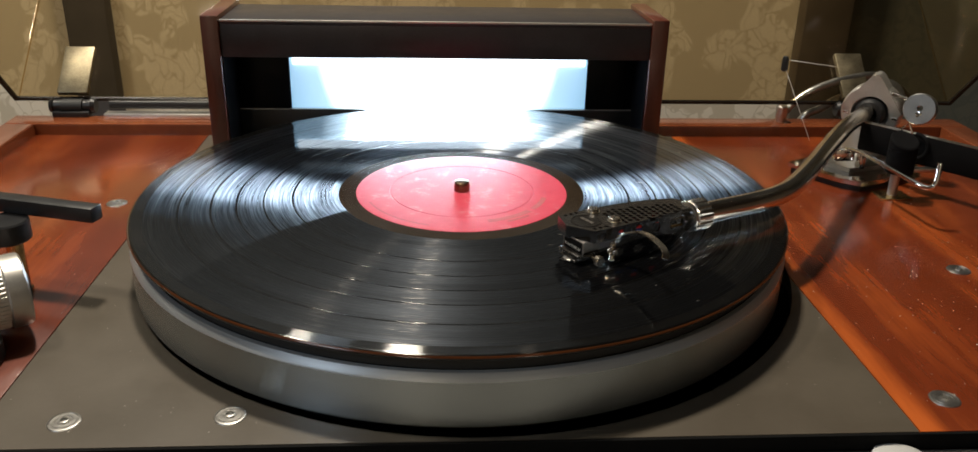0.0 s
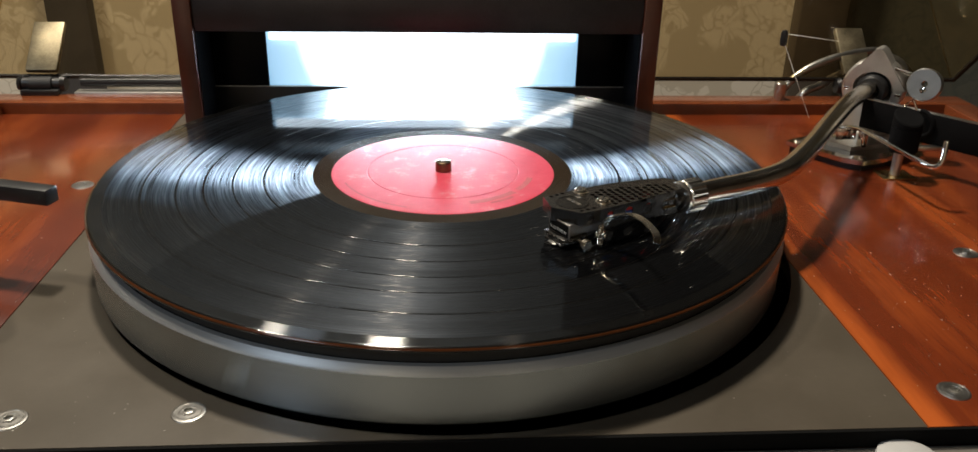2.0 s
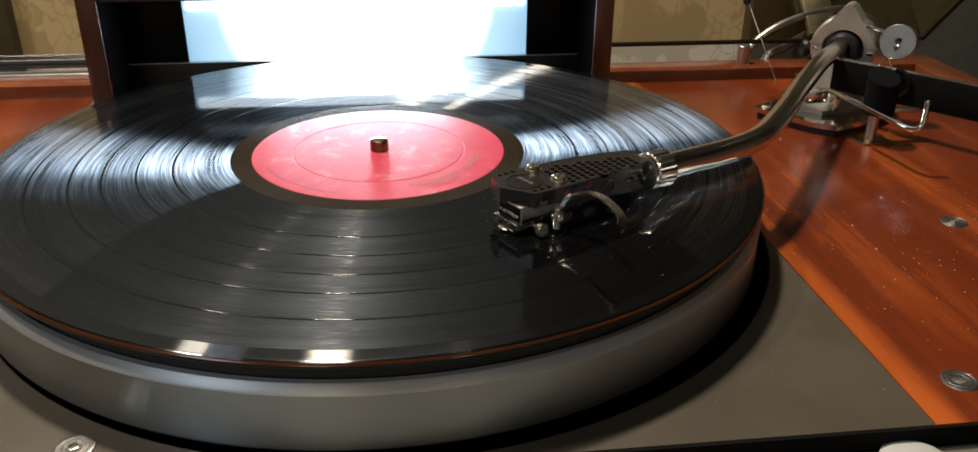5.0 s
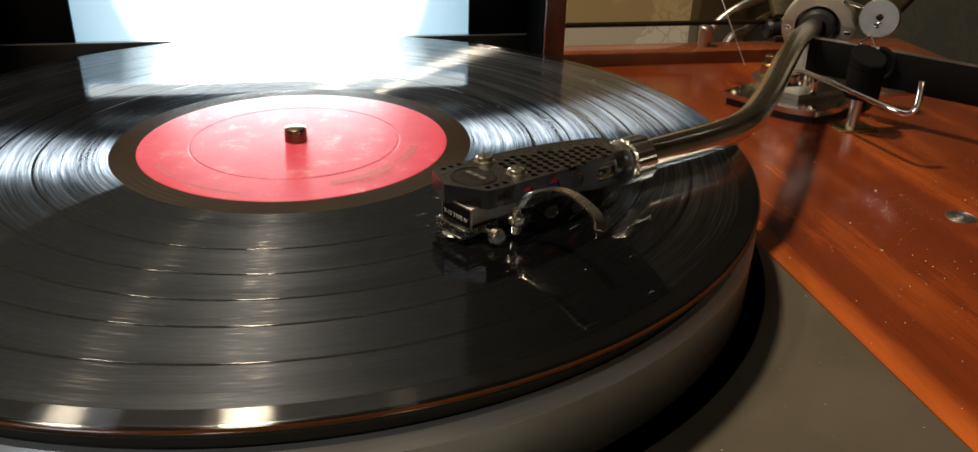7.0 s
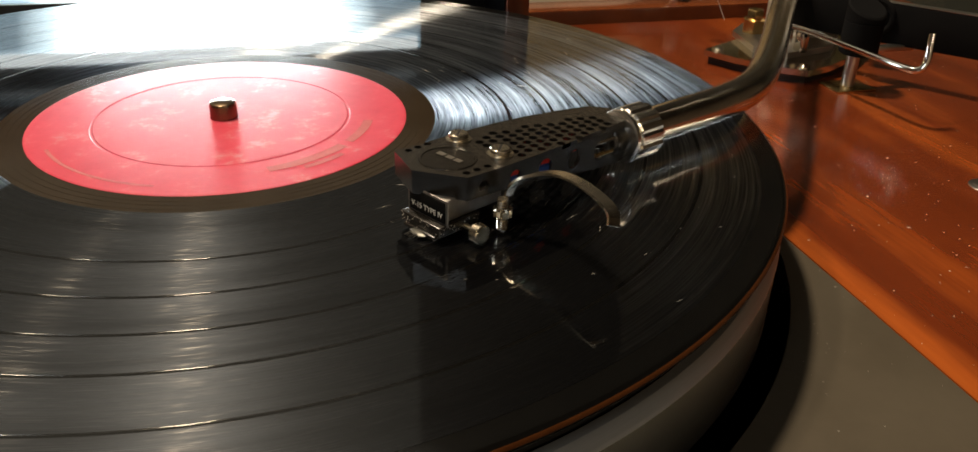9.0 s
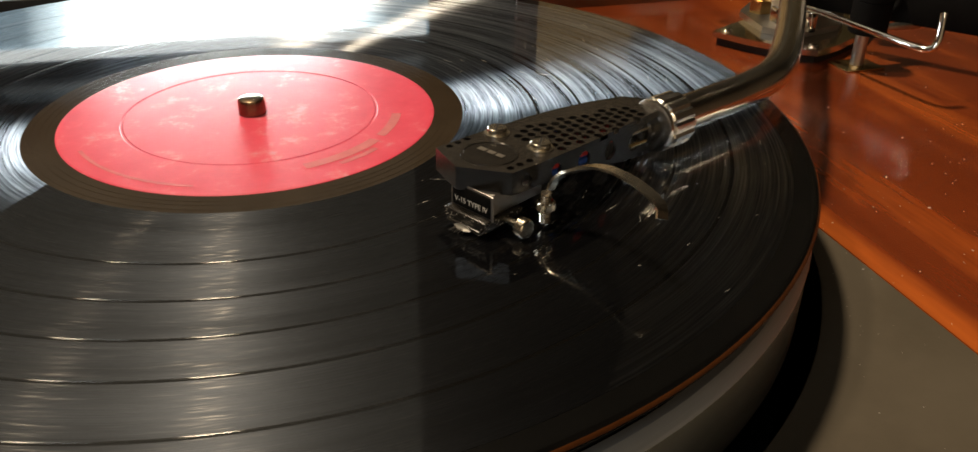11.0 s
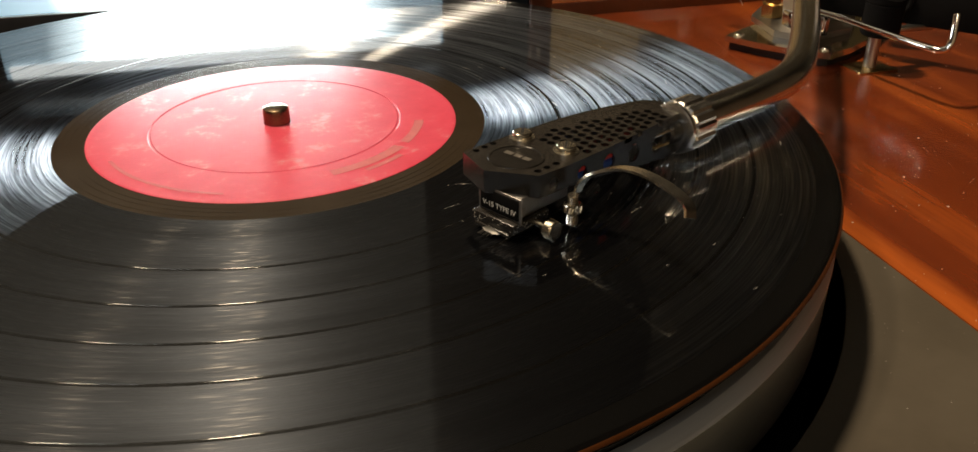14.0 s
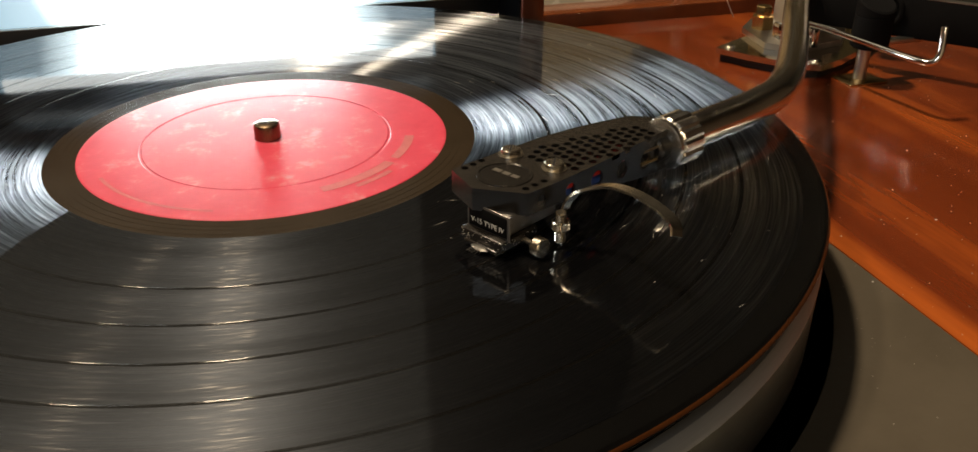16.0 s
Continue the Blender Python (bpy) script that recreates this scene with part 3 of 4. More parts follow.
bead = part("edge_bead", lathe([(144.1, -0.03), (147.6, -0.03), (148.8, 0.1), (149.5, 0.02), (149.9, -0.25)], 200), M_GAP, record, "raised glossy edge", 0.5)
part("lip", lathe([(149.9, -0.25), (150.25, -0.5), (150.45, -0.9)], 200), M_LIP, bead, "amber vinyl edge, its orange gleam put into the colour")
part("underside", lathe([(150.45, -0.9), (150.4, -1.4), (150.1, -1.8), (149.2, -2.1), (50, -2.1)], 160), M_DEAD, record)
label = part("paper_label", lathe([(3.75, 0.16), (33.7, 0.16), (33.9, 0.02), (34.4, 0.02), (34.6, 0.16), (49.9, 0.16), (50.3, 0.06), (50.3, -0.5)], 128), M_LABEL, record, "red paper label with a pressed ring", 0.01)


def print_bar(r, a0, a1, h, tone=M_PRINT):
    """A worn line of print, as a bar bent round the label."""
    bm = bmesh.new()
    n = 10
    vs = []
    for k in range(n + 1):
        a = radians(a0 + (a1 - a0) * k / n)
        vs.append([bm.verts.new((q * math.cos(a), q * math.sin(a), 0.215)) for q in (r, r + h)])
    for p, q in zip(vs, vs[1:]):
        bm.faces.new((p[0], q[0], q[1], p[1]))
    part("printed_line", bm, tone, label)


for r, a0, a1, h in ((38.5, 285, 318, 3.0), (42.6, 296, 312, 1.6), (38.6, 322, 345, 2.6), (45.2, 200, 250, 1.0)):
    print_bar(r, a0, a1, h)

# ---- record lamp ----
LX0, LX1, LY, LTOP = -137.0, 116.8, 124.0, 58.0
lamp_box = thing("record_lamp", (LX0 + LX1) / 2, 150, DECK, "dark lamp box with mahogany ends, switched on", "lamp")
part("end_panel", box(LX0 - 10.2, LX0, LY - 1.5, 186, DECK, 60.5, 0.8), M_POST, lamp_box, "dark red mahogany end panel")
part("end_panel", box(LX1, LX1 + 10.2, LY - 1.5, 186, DECK, 60.5, 0.8), M_POST, lamp_box, "dark red mahogany end panel")
part("top_panel", box(LX0 + 0.05, LX1 - 0.05, LY, 179.5, LTOP - 3, LTOP, 0.9), M_FASCIA, lamp_box, "dark brown anodised top")
part("top_trim", box(LX0 + 0.1, LX1 - 0.1, LY - 0.5, LY + 0.8, LTOP - 1.0, LTOP + 0.25, 0.3), M_SATIN, lamp_box, "thin bright front edge")
part("fascia", box(LX0 + 0.05, LX1 - 0.05, LY + 0.3, LY + 3, 36.2, LTOP - 2.6, 0.5), M_FASCIA, lamp_box, "dark brown anodised fascia")
# the inner panel stands back under the fascia: black panes, lit opening, black foot
PY, PLOW = 156.0, -3.5
part("soffit", box(LX0 + 0.05, LX1 - 0.05, LY + 3.1, PY + 12, 36.3, 38.5, 0.2), M_BLACK, lamp_box)
for x0 in (LX0 + 0.05, LX1 - 0.65):
    part("lining", box(x0, x0 + 0.6, LY + 0.6, PY + 3, DECK, 36.2, 0), M_GLASSBLACK, lamp_box)
part("lower_panel", box(LX0 + 0.7, LX1 - 0.7, PY, PY + 3, DECK, PLOW - 0.4, 0.3), M_BLACK, lamp_box, "black lower panel")
part("ledge_line", box(LX0 + 0.7, LX1 - 0.7, PY - 0.2, PY + 3, PLOW - 0.38, PLOW, 0), M_SATIN, lamp_box, "thin bright edge")
part("dark_pane", box(LX0 + 0.7, -103.8, PY + 1, PY + 3, PLOW + 0.05, 30.55, 0.2), M_GLASSBLACK, lamp_box, "black pane beside the lit opening")
part("dark_pane", box(85.6, LX1 - 0.7, PY + 1, PY + 3, PLOW + 0.05, 30.55, 0.2), M_GLASSBLACK, lamp_box, "black pane beside the lit opening")
part("back_panel", box(LX0 + 0.05, LX1 - 0.05, 180, 183, DECK, LTOP - 0.5, 0.3), M_BLACK, lamp_box)
part("upper_panel", box(LX0 + 0.7, LX1 - 0.7, PY + 0.4, PY + 5.2, 30.6, 36.2, 0.2), M_GLASSBLACK, lamp_box, "black strip above the lit opening")
bm = box(-107, 88, PY + 3.2, PY + 5, PLOW - 0.3, 30.5, 0)
diffuser = part("diffuser", bm, M_GLOW, lamp_box, "lit frosted diffuser, cold white")
for v in diffuser.data.vertices:
    v.co -= Vector((-9.7 / 1000 - lamp_box.location.x, 0, 30 / 1000 - lamp_box.location.z))
diffuser.location = (-9.7 / 1000 - lamp_box.location.x, 0, 30 / 1000 - lamp_box.location.z)
part("lit_strip", box(-101.8, 84, PY + 0.6, PY + 3.0, 24.6, 30.3, 0.9), M_STRIP, lamp_box, "lit frosted strip along the opening")

# ---- open dust cover on its hinges ----
TILT = Matrix.Translation((0, 207, -10)) @ Matrix.Rotation(radians(-46), 4, "X")
cover = thing("dust_cover", 34, 207, -10, "open smoked acrylic dust cover leaning back on hinges", "dust cover")


def pane(name, *dims):
    ob = part(name, box(*dims, 0.3, TILT), M_ACRYLIC, cover, "smoked clear acrylic pane")
    ob.visible_shadow = False


pane("back_pane", -296, 362, 0, 3, 0, 150)
pane("side_pane", 362.2, 365.2, -300, 3, 0, 150)
pane("side_pane", -299.2, -296.2, -300, 3, 0, 150)
part("bottom_edge", box(-296, 362, -0.3, 3.2, -1.4, -0.1, 0, TILT), M_EDGE, cover, "dark cut edge")
part("side_edge", box(362, 365.4, -300, 3, -1.6, -0.1, 0, TILT), M_EDGE, cover, "dark cut edge")
part("side_edge", box(-299.4, -296, -300, 3, -1.6, -0.1, 0, TILT), M_EDGE, cover, "dark cut edge")


def hinge(x):
    ob = thing("cover_hinge", x, 205, RAIL, "gilt hinge plate on a black hinge barrel", "hinge", "cover hinges")
    part("hinge_plate", box(x - 10, x + 10, -4.5, -0.4, 0.5, 38, 0.7, TILT), M_GOLD, ob, "worn gilt plate")
    part("barrel", rod([(x - 15, 204, -15.5), (x - 12.5, 204, -15.5), (x - 12, 204, -15.5), (x + 12, 204, -15.5), (x + 12.5, 204, -15.5), (x + 15, 204, -15.5)], [4.6, 5.6, 4.4, 4.4, 5.6, 4.6], 20), M_BLACK, ob, "black barrel")
    part("knuckle", rod([(x - 7, 203, -15.5), (x + 7, 203, -15.5)], 5.0, 14), M_RUBBER, ob)
    part("foot", box(x - 12, x + 12, 196, 210, RAIL, -18, 0.4), M_BLACK, ob)
    return ob


hinge(-259)
hinge(292)
bar = part("hinge_rod", rod([(-238, 214, -17), (-150, 214, -17)], 3.2, 16), M_BLACK, None, "", 0.6, (-194, 214, -20))
tagged(bar, "black rod along the cabinet's back edge", "rod")
bar = part("back_strip", box(-240, -140, 203, 212, -32, -21, 0.8), M_SATIN, None, "", 0.6, (-190, 207, -32))
tagged(bar, "satin metal strip behind the back rail", "strip")

# ---- cables behind ----
for k, (dx, dz) in enumerate(((0, -7), (16, -15))):
    cable = part("signal_cable", rod(smooth_line([(238 + dx, 212, -30), (244 + dx, 212, -17 + dz * 0.3), (253 + dx, 213, -3 + dz), (268 + dx, 215, 5 + dz), (290 + dx, 218, 11 + dz), (312 + dx, 222, 12 + dz), (330 + dx, 235, 2 + dz)]), 2.8, 12), M_STEEL, None, "", 0.8, (238 + dx, 212, -30))
    tagged(cable, "silver sheathed signal cable in a loop", "cable", "signal cables")

# ---- dust and short hairs on the record ----
bm = bmesh.new()
rng = random.Random(11)
for k in range(95):
    a, r = rng.uniform(-1.15, 0.45), rng.uniform(64, 144)
    x, y, t = r * math.cos(a), r * math.sin(a), rng.uniform(0, 3.14) if rng.random() < 0.3 else a + 1.57 + rng.uniform(-0.3, 0.3)
    n, w = rng.choice((0.2, 0.3, 0.5, 0.8, 1.3, 1.9)), rng.uniform(0.03, 0.07)
    dx, dy = math.cos(t), math.sin(t)
    q = [bm.verts.new((x + dx * n * s - dy * w * e, y + dy * n * s + dx * w * e, 0.02 + 0.06 * (1 - s * s))) for s, e in ((-1, -1), (1, -1), (1, 1), (-1, 1))]
    bm.faces.new(q)
    c = bm.verts.new((x, y, 0.16))
    bm.faces.new((q[0], q[1], c))
    bm.faces.new((q[2], q[3], c))
lint = part("lint", bm, M_DUST, None, "", 3.0, (0, 0, 0.02))
tagged(lint, "fine pale dust and hairs on the record", "dust", kind="stuff")

# ---- tonearm ----
arm = thing("tonearm", 258, 122, DECK, "long chrome tonearm with a pierced black headshell, playing", "tonearm")
BED = [(206, 108), (214, 94), (226, 78), (236, 71), (250, 76), (272, 89), (286, 101), (291, 116), (284, 130), (262, 136), (236, 124), (218, 115)]
part("bed_plate", pierced(BED, [(212, 106, 1.6, 12), (237, 76, 1.6, 12), (284, 112, 1.6, 12)], -25.2, -22.6), M_CHROME, arm, "chromed mounting plate")
part("bed_gasket", pierced([(248 + (x - 248) * 0.93, 112 + (y - 112) * 0.93) for x, y in BED], [], DECK, -25.3), M_BLACK, arm)
for sx, sy in ((212, 106), (237, 76), (284, 112)):
    part("bed_screw", lathe([(0, -21.2), (1.8, -21.4), (2.4, -22.2), (2.4, -22.6)], 16, (sx, sy, 0)), M_NICKEL, arm)
part("slide", pierced([(226, 100), (236, 88), (262, 94), (278, 112), (270, 138), (246, 142), (230, 126)], [], -22.5, -19.8), M_STEEL, arm)
part("clamp_bolt", lathe([(0, -9), (3.4, -9), (4, -9.8), (4, -13), (5.4, -13.6), (5.4, -19.7)], 6, (238, 122, 0)), M_BRASS, arm)
part("clamp_bolt", lathe([(0, -9), (3.4, -9), (4, -9.8), (4, -13), (5.4, -13.6), (5.4, -19.7)], 6, (277, 118, 0)), M_NICKEL, arm)
part("pillar", lathe([(0, 1), (12.4, 1), (12.8, 0.4), (12.8, -17.6), (15, -18.4), (15, -19.7)], 40, (259, 122, 0)), M_SATIN, arm, "satin pillar")

# arm tube: one long bend to the headshell
TUBE_Z = 8.7
LINE = [(103, -50.8, TUBE_Z), (114, -45.6, TUBE_Z), (127, -39.6, TUBE_Z), (141, -31.5, TUBE_Z), (151.5, -22, TUBE_Z), (162, -9, TUBE_Z), (178, 13, TUBE_Z), (199, 43.5, TUBE_Z), (228, 84, TUBE_Z - 0.4), (254.5, 116, 6.8)]
part("arm_tube", rod(smooth_line(LINE, 8), 4.75, 28), M_TUBE, arm, "polished tube with a bend", 0.9)
AIM = Vector((24, 32.5, 0)).normalized()
TURN = Matrix(((AIM.y, 0, AIM.x), (-AIM.x, 0, AIM.y), (0, 1, 0))).to_4x4()
PIVOT = Matrix.Translation((262, 124, 6)) @ TURN
part("bearing_cup", lathe([(4.8, -12), (7.5, -12), (9.2, -9), (9.4, -2), (7.6, 4), (0, 4)], 32, m=PIVOT), M_BLACK, arm, "black bearing cup")
yoke = part("bearing_yoke", lathe([(11.2, -6.5), (16.6, -6.5), (17.6, -5.5), (17.6, 5.5), (16.6, 6.5), (11.2, 6.5), (11.2, -6.5)], 48, m=PIVOT), M_SATIN, arm, "satin bearing yoke with a peaked top")
arch = [(11.6 * math.cos(radians(a)), 11.6 * math.sin(radians(a)) - 1) for a in range(15, 166, 15)]
bm = pierced([(-18.2, 1.5), (-3, 22.6), (-1, 24), (1, 24), (3, 22.6), (18.2, 1.5)] + arch, [], -8.2, 5.5, PIVOT)
part("peak", bm, M_SATIN, yoke)
for sx in (-14.4, 14.4):
    part("bearing_screw", box(sx - 1.6, sx + 1.6, -2.2, -0.8, -7.6, -6.3, 0.2, PIVOT), M_CHROME, yoke)
    part("bearing_screw", box(sx * 0.93 - 0.9, sx * 0.93 + 0.9, -9.4, -7.6, -7.4, -6.3, 0.2, PIVOT), M_CHROME, yoke)
part("counterweight", lathe([(0, 9), (13, 9), (14.5, 10.2), (14.5, 30), (13.4, 31.5), (13.4, 36), (0, 36)], 40, m=PIVOT), M_STEEL, arm, "turned steel counterweight")
part("weight_ring", lathe([(13, 7.2), (16, 7.2), (16.6, 8), (16.6, 11), (13, 11)], 40, m=PIVOT), M_CHROME, arm)

# side weight on its rod
DISC = Matrix.Translation((277, 97, 14.4)) @ Matrix.Rotation(radians(-40), 4, "Z") @ Matrix.Rotation(radians(78), 4, "X")
weight = part("side_weight", pierced(ring_points(0, 0, 8.8, 40), [(0.2, 0.6, 1.7, 12)], -4, 4, DISC), M_STEEL, arm, "round satin side weight with a slot")
part("weight_edge", lathe([(8.8, -4), (9.3, -3.4), (9.3, 3.4), (8.8, 4)], 40, m=DISC), M_STEEL, weight)
part("slot", box(-3.2, 0.2, -3.9, -1.2, 3.6, 4.3, 0.2, DISC @ Matrix.Rotation(radians(35), 4, "Z")), M_CHROME, weight)
part("weight_rod", rod([(266, 112, 20), (275, 100, 18)], 1.2, 12), M_CHROME, arm)

# rest bar with its clip
BAR = Matrix.Translation((250, 104, 3.9)) @ Matrix.Rotation(radians(-55.5), 4, "Z") @ Matrix.Rotation(radians(-1), 4, "Y")
rest = part("rest_bar", box(-3, 170, -2, 2, -17, 0, 0.6, BAR), M_SATINBLACK, arm, "black arm rest bar")
part("bar_edge", box(-2, 169, -1.9, 1.9, 0.05, 0.5, 0.1, BAR), M_STEEL, rest)
part("rest_clip", rod([BAR @ Vector(q) for q in ((30, -4, 1), (27.5, -5, 6.5), (23, -5, 2.5), (27, -5, -3), (31.5, -4.5, 0.5))], 0.7, 8), M_CHROME, rest, "bent chrome clip")
hook = [BAR @ Vector((33 + 7.4 * math.cos(radians(a)), -4, -6 + 7.2 * math.sin(radians(a)))) for a in range(-130, 110, 15)]
part("rest_hook", rod(hook, 1.3, 10), M_SATINBLACK, rest)

# lift post and lever
bm = lathe([(0, 7.4), (7.2, 7.4), (7.8, 6.8), (7.8, 0.4), (7.4, 0.1), (7.8, -0.2), (7.8, -13), (7.2, -13.6), (0, -13.6)], 36, (252.5, 64, 0))
for v in bm.verts:
    if v.co.z > 5:
        v.co.z += (v.co.y - 64) * 0.42 - 1.5
part("lift_cylinder", bm, M_SATINBLACK, arm, "black lift cylinder with a slanting top", 0.4)
part("lift_post", lathe([(0, -13.7), (2.7, -13.7), (2.7, DECK + 0.9), (0, DECK + 0.9)], 20, (252.5, 66, 0)), M_STEEL, arm)
part("lift_foot", box(243, 262, 59, 73, DECK, DECK + 0.8, 0.3), M_BRASS, arm, "small brass foot plate")
part("lift_lever", rod(smooth_line([(236, 98, -11), (238.5, 86, -8.6), (241.5, 58, -8.2), (244.5, 30, -8), (247, 22.5, -7.6), (249.2, 21.5, -4.5), (250.4, 23, 2), (251, 24, 5.5)], 6), [1.35] * 43, 12), M_CHROME, arm, "bent chrome lift lever")
part("lever_claw", box(228, 240, 92, 99, -17, -10, 0.8), M_CHROME, arm)
part("lever_claw", box(240.5, 244, 86, 92, -19.7, -11, 0.6), M_CHROME, arm)
part("latch", box(262, 280, 64, 68, -14, -11.5, 0.5), M_STEEL, arm)

# headshell: sunk-front box with a pierced top
DIR = radians(24)
SHELL = Matrix.Translation((40, -74, 0)) @ Matrix.Rotation(DIR, 4, "Z")
TOP, LOW = 13.7, 8.4


def in_shell(x, y):
    dx, dy = x - 40, y + 74
    return dx * math.cos(DIR) + dy * math.sin(DIR), -dx * math.sin(DIR) + dy * math.cos(DIR)


OUT = [in_shell(*q) for q in ((37.2, -65), (39, -75.4), (49.5, -81.4), (57.5, -77.9), (65.5, -73.7), (74, -69), (82.5, -63.9), (90.8, -59), (96.6, -55.6), (94.2, -48.4), (89.5, -46), (80, -47.6), (71, -50), (62, -53.2), (51, -58.1))]
holes = []
for row in range(0, 12):
    for col in range(-5, 6):
        u, v = 19.5 + row * 2.9, -2.0 + col * 2.45 + (1.22 if row % 2 else 0)
        hw = 9.4 - 0.085 * max(0, u - 18) - 0.0035 * max(0, u - 30) ** 2
        mid = -1.4 - 0.055 * (u - 18)
        if abs(v - mid) < hw - 1.5 and u < 53:
            holes.append((u, v, 1.04, 12))
LOGO = in_shell(47.7, -70.9)
screws = [in_shell(52.4, -60.8), in_shell(59.3, -70.9)]
pits = [in_shell(*q) for q in ((40.3, -65.0), (42.6, -63.6), (45, -62.2), (49.9, -79.0), (52.4, -77.8), (55, -76.5))]
holes = [h for h in holes if all((h[0] - s[0]) ** 2 + (h[1] - s[1]) ** 2 > 3.3 ** 2 for s in screws)] + [(*q, 0.85, 12) for q in pits]
shell = part("headshell", pierced(OUT, holes, TOP - 1.1, TOP, SHELL), M_SHELL, arm, "black pierced headshell", 0.5)


def shell_low(u):
    """The lower edge of the shell's side: level at the nose, deepening to the neck."""
    return LOW if u < 20 else LOW - 5.2 * min(1.0, (u - 20) / 30)


def shell_wall(name, p, q, z1, thick, drill=()):
    """An upright side of the shell from p to q, with round holes given as (distance, height, radius)."""
    p, q = Vector(p), Vector(q)
    d = (q - p)
    n = d.length
    m = SHELL @ Matrix.Translation((p.x, p.y, 0)) @ Matrix.Rotation(math.atan2(d.y, d.x), 4, "Z") @ Matrix.Rotation(radians(90), 4, "X")
    part(name, pierced([(0, shell_low(p.x)), (n, shell_low(q.x)), (n, z1), (0, z1)], [(a, h, r, 16) for a, h, r in drill], -thick, 0, m), M_SHELL, shell)


Z1 = TOP - 1.0
for k in range(len(OUT)):
    n = (k + 1) % len(OUT)
    length = (Vector(OUT[n]) - Vector(OUT[k])).length
    low = (shell_low(OUT[k][0]) + shell_low(OUT[n][0])) / 2
    drill = []
    if 2 <= k <= 7 or 10 <= k <= 12:
        drill = [(length / 2, (low + Z1) / 2, min((Z1 - low) / 2 - 0.75, length / 2 - 0.8, 2.3))]
    shell_wall("shell_side", OUT[k], OUT[n], Z1, 0.9, drill)
part("badge", lathe([(0, TOP + 0.06), (5.6, TOP + 0.06), (5.8, TOP + 0.24), (6.3, TOP + 0.22), (6.4, TOP)], 40, m=SHELL @ Matrix.Translation((*LOGO, 0))), M_BADGE, shell, "round dark badge")
BADGE = SHELL @ Matrix.Translation((*LOGO, TOP + 0.1)) @ Matrix.Rotation(radians(-82), 4, "Z")
for x0, x1 in ((-3.6, -1.4), (-0.9, 1.1), (1.6, 3.6)):
    part("badge_bar", box(x0, x1, -0.15, 1.2, 0, 0.12, 0, BADGE), M_BADGEPRINT, shell)
for sx, sy in screws:
    sm = SHELL @ Matrix.Translation((sx, sy, 0))
    part("mounting_screw", lathe([(0, TOP + 1.6), (2.0, TOP + 1.6), (2.25, TOP + 1.35), (2.25, TOP + 0.3), (3.0, TOP + 0.25), (3.0, TOP)], 24, m=sm), M_NICKEL, shell, "slotted nickel screw")
    part("screw_slot", box(-2.0, 2.0, -0.22, 0.22, TOP + 1.55, TOP + 1.66, 0, sm @ Matrix.Rotation(0.7, 4, "Z")), M_BLACK, shell)

# knurled collar
cdir = Vector((9.2, 4.3, 0)).normalized()
COLLAR = Matrix.Translation((92.6, -55.6, TUBE_Z)) @ Matrix(((cdir.y, 0, cdir.x), (-cdir.x, 0, cdir.y), (0, 1, 0))).to_4x4()
part("collar", lathe([(0, 1.0), (6.0, 1.0), (6.6, 1.3), (6.6, 2.3), (6.1, 2.6), (6.1, 3.0), (0, 3.0)], 40, m=COLLAR), M_RING, arm, "bright collar")
part("contact_block", lathe([(0, -3.2), (3.2, -3.2), (3.8, -2.6), (3.8, 0.9), (0, 0.9)], 20, m=COLLAR), M_SHELL, shell, "black contact block")
bm = bmesh.new()
ribs = 14
prof = []
for k in range(ribs * 4):
    prof.append((6.9 if k % 4 in (0, 1, 2) else 6.45, 2 * math.pi * k / (ribs * 4)))
ends = []
for z, s in ((2.9, 0.94), (3.3, 1.0), (10.6, 1.0), (11.0, 0.93)):
    ends.append([bm.verts.new(COLLAR @ Vector((r * s * math.cos(a), r * s * math.sin(a), z))) for r, a in prof])
for a, b in zip(ends, ends[1:]):
    for k in range(len(prof)):
        n = (k + 1) % len(prof)
        bm.faces.new((a[k], a[n], b[n], b[k]))
bm.faces.new(ends[0])
bm.faces.new(ends[-1])
part("locking_ring", bm, M_RING, arm, "ribbed locking ring", 0.3)

# finger lift, one bent strip
finger = smooth_line([(58.6, -80.4, 8.2), (59.4, -80.8, 10.8), (62.3, -81.6, 13.0), (66.3, -85.3, 15.0), (69.0, -91.6, 16.0), (70.9, -99.6, 16.0), (71.7, -104.4, 15.0), (71.3, -106.4, 13.1)], 6)
bm = bmesh.new()
rows = []
for k, p in enumerate(finger):
    d = (finger[min(k + 1, len(finger) - 1)] - finger[max(k - 1, 0)]).normalized()
    side = Vector((0.92, 0.38, 0))
    side = (side - d * side.dot(d)).normalized()
    up = side.cross(d) * 0.3
    w = 1.1 + 0.25 * k / len(finger)
    rows.append([bm.verts.new(p + side * w + up), bm.verts.new(p - side * w + up), bm.verts.new(p - side * w - up), bm.verts.new(p + side * w - up)])
for a, b in zip(rows, rows[1:]):
    for k in range(4):
        bm.faces.new((a[k], a[(k + 1) % 4], b[(k + 1) % 4], b[k]))
bm.faces.new(rows[0])
bm.faces.new(rows[-1])
part("finger_lift", bm, M_NICKEL, shell, "curved nickel finger lift", 0.7)

# mounting bolt that hangs below the shell
bx, by = 57.0, -82.0
bolt = [(0, 8.6), (1.15, 8.6)]
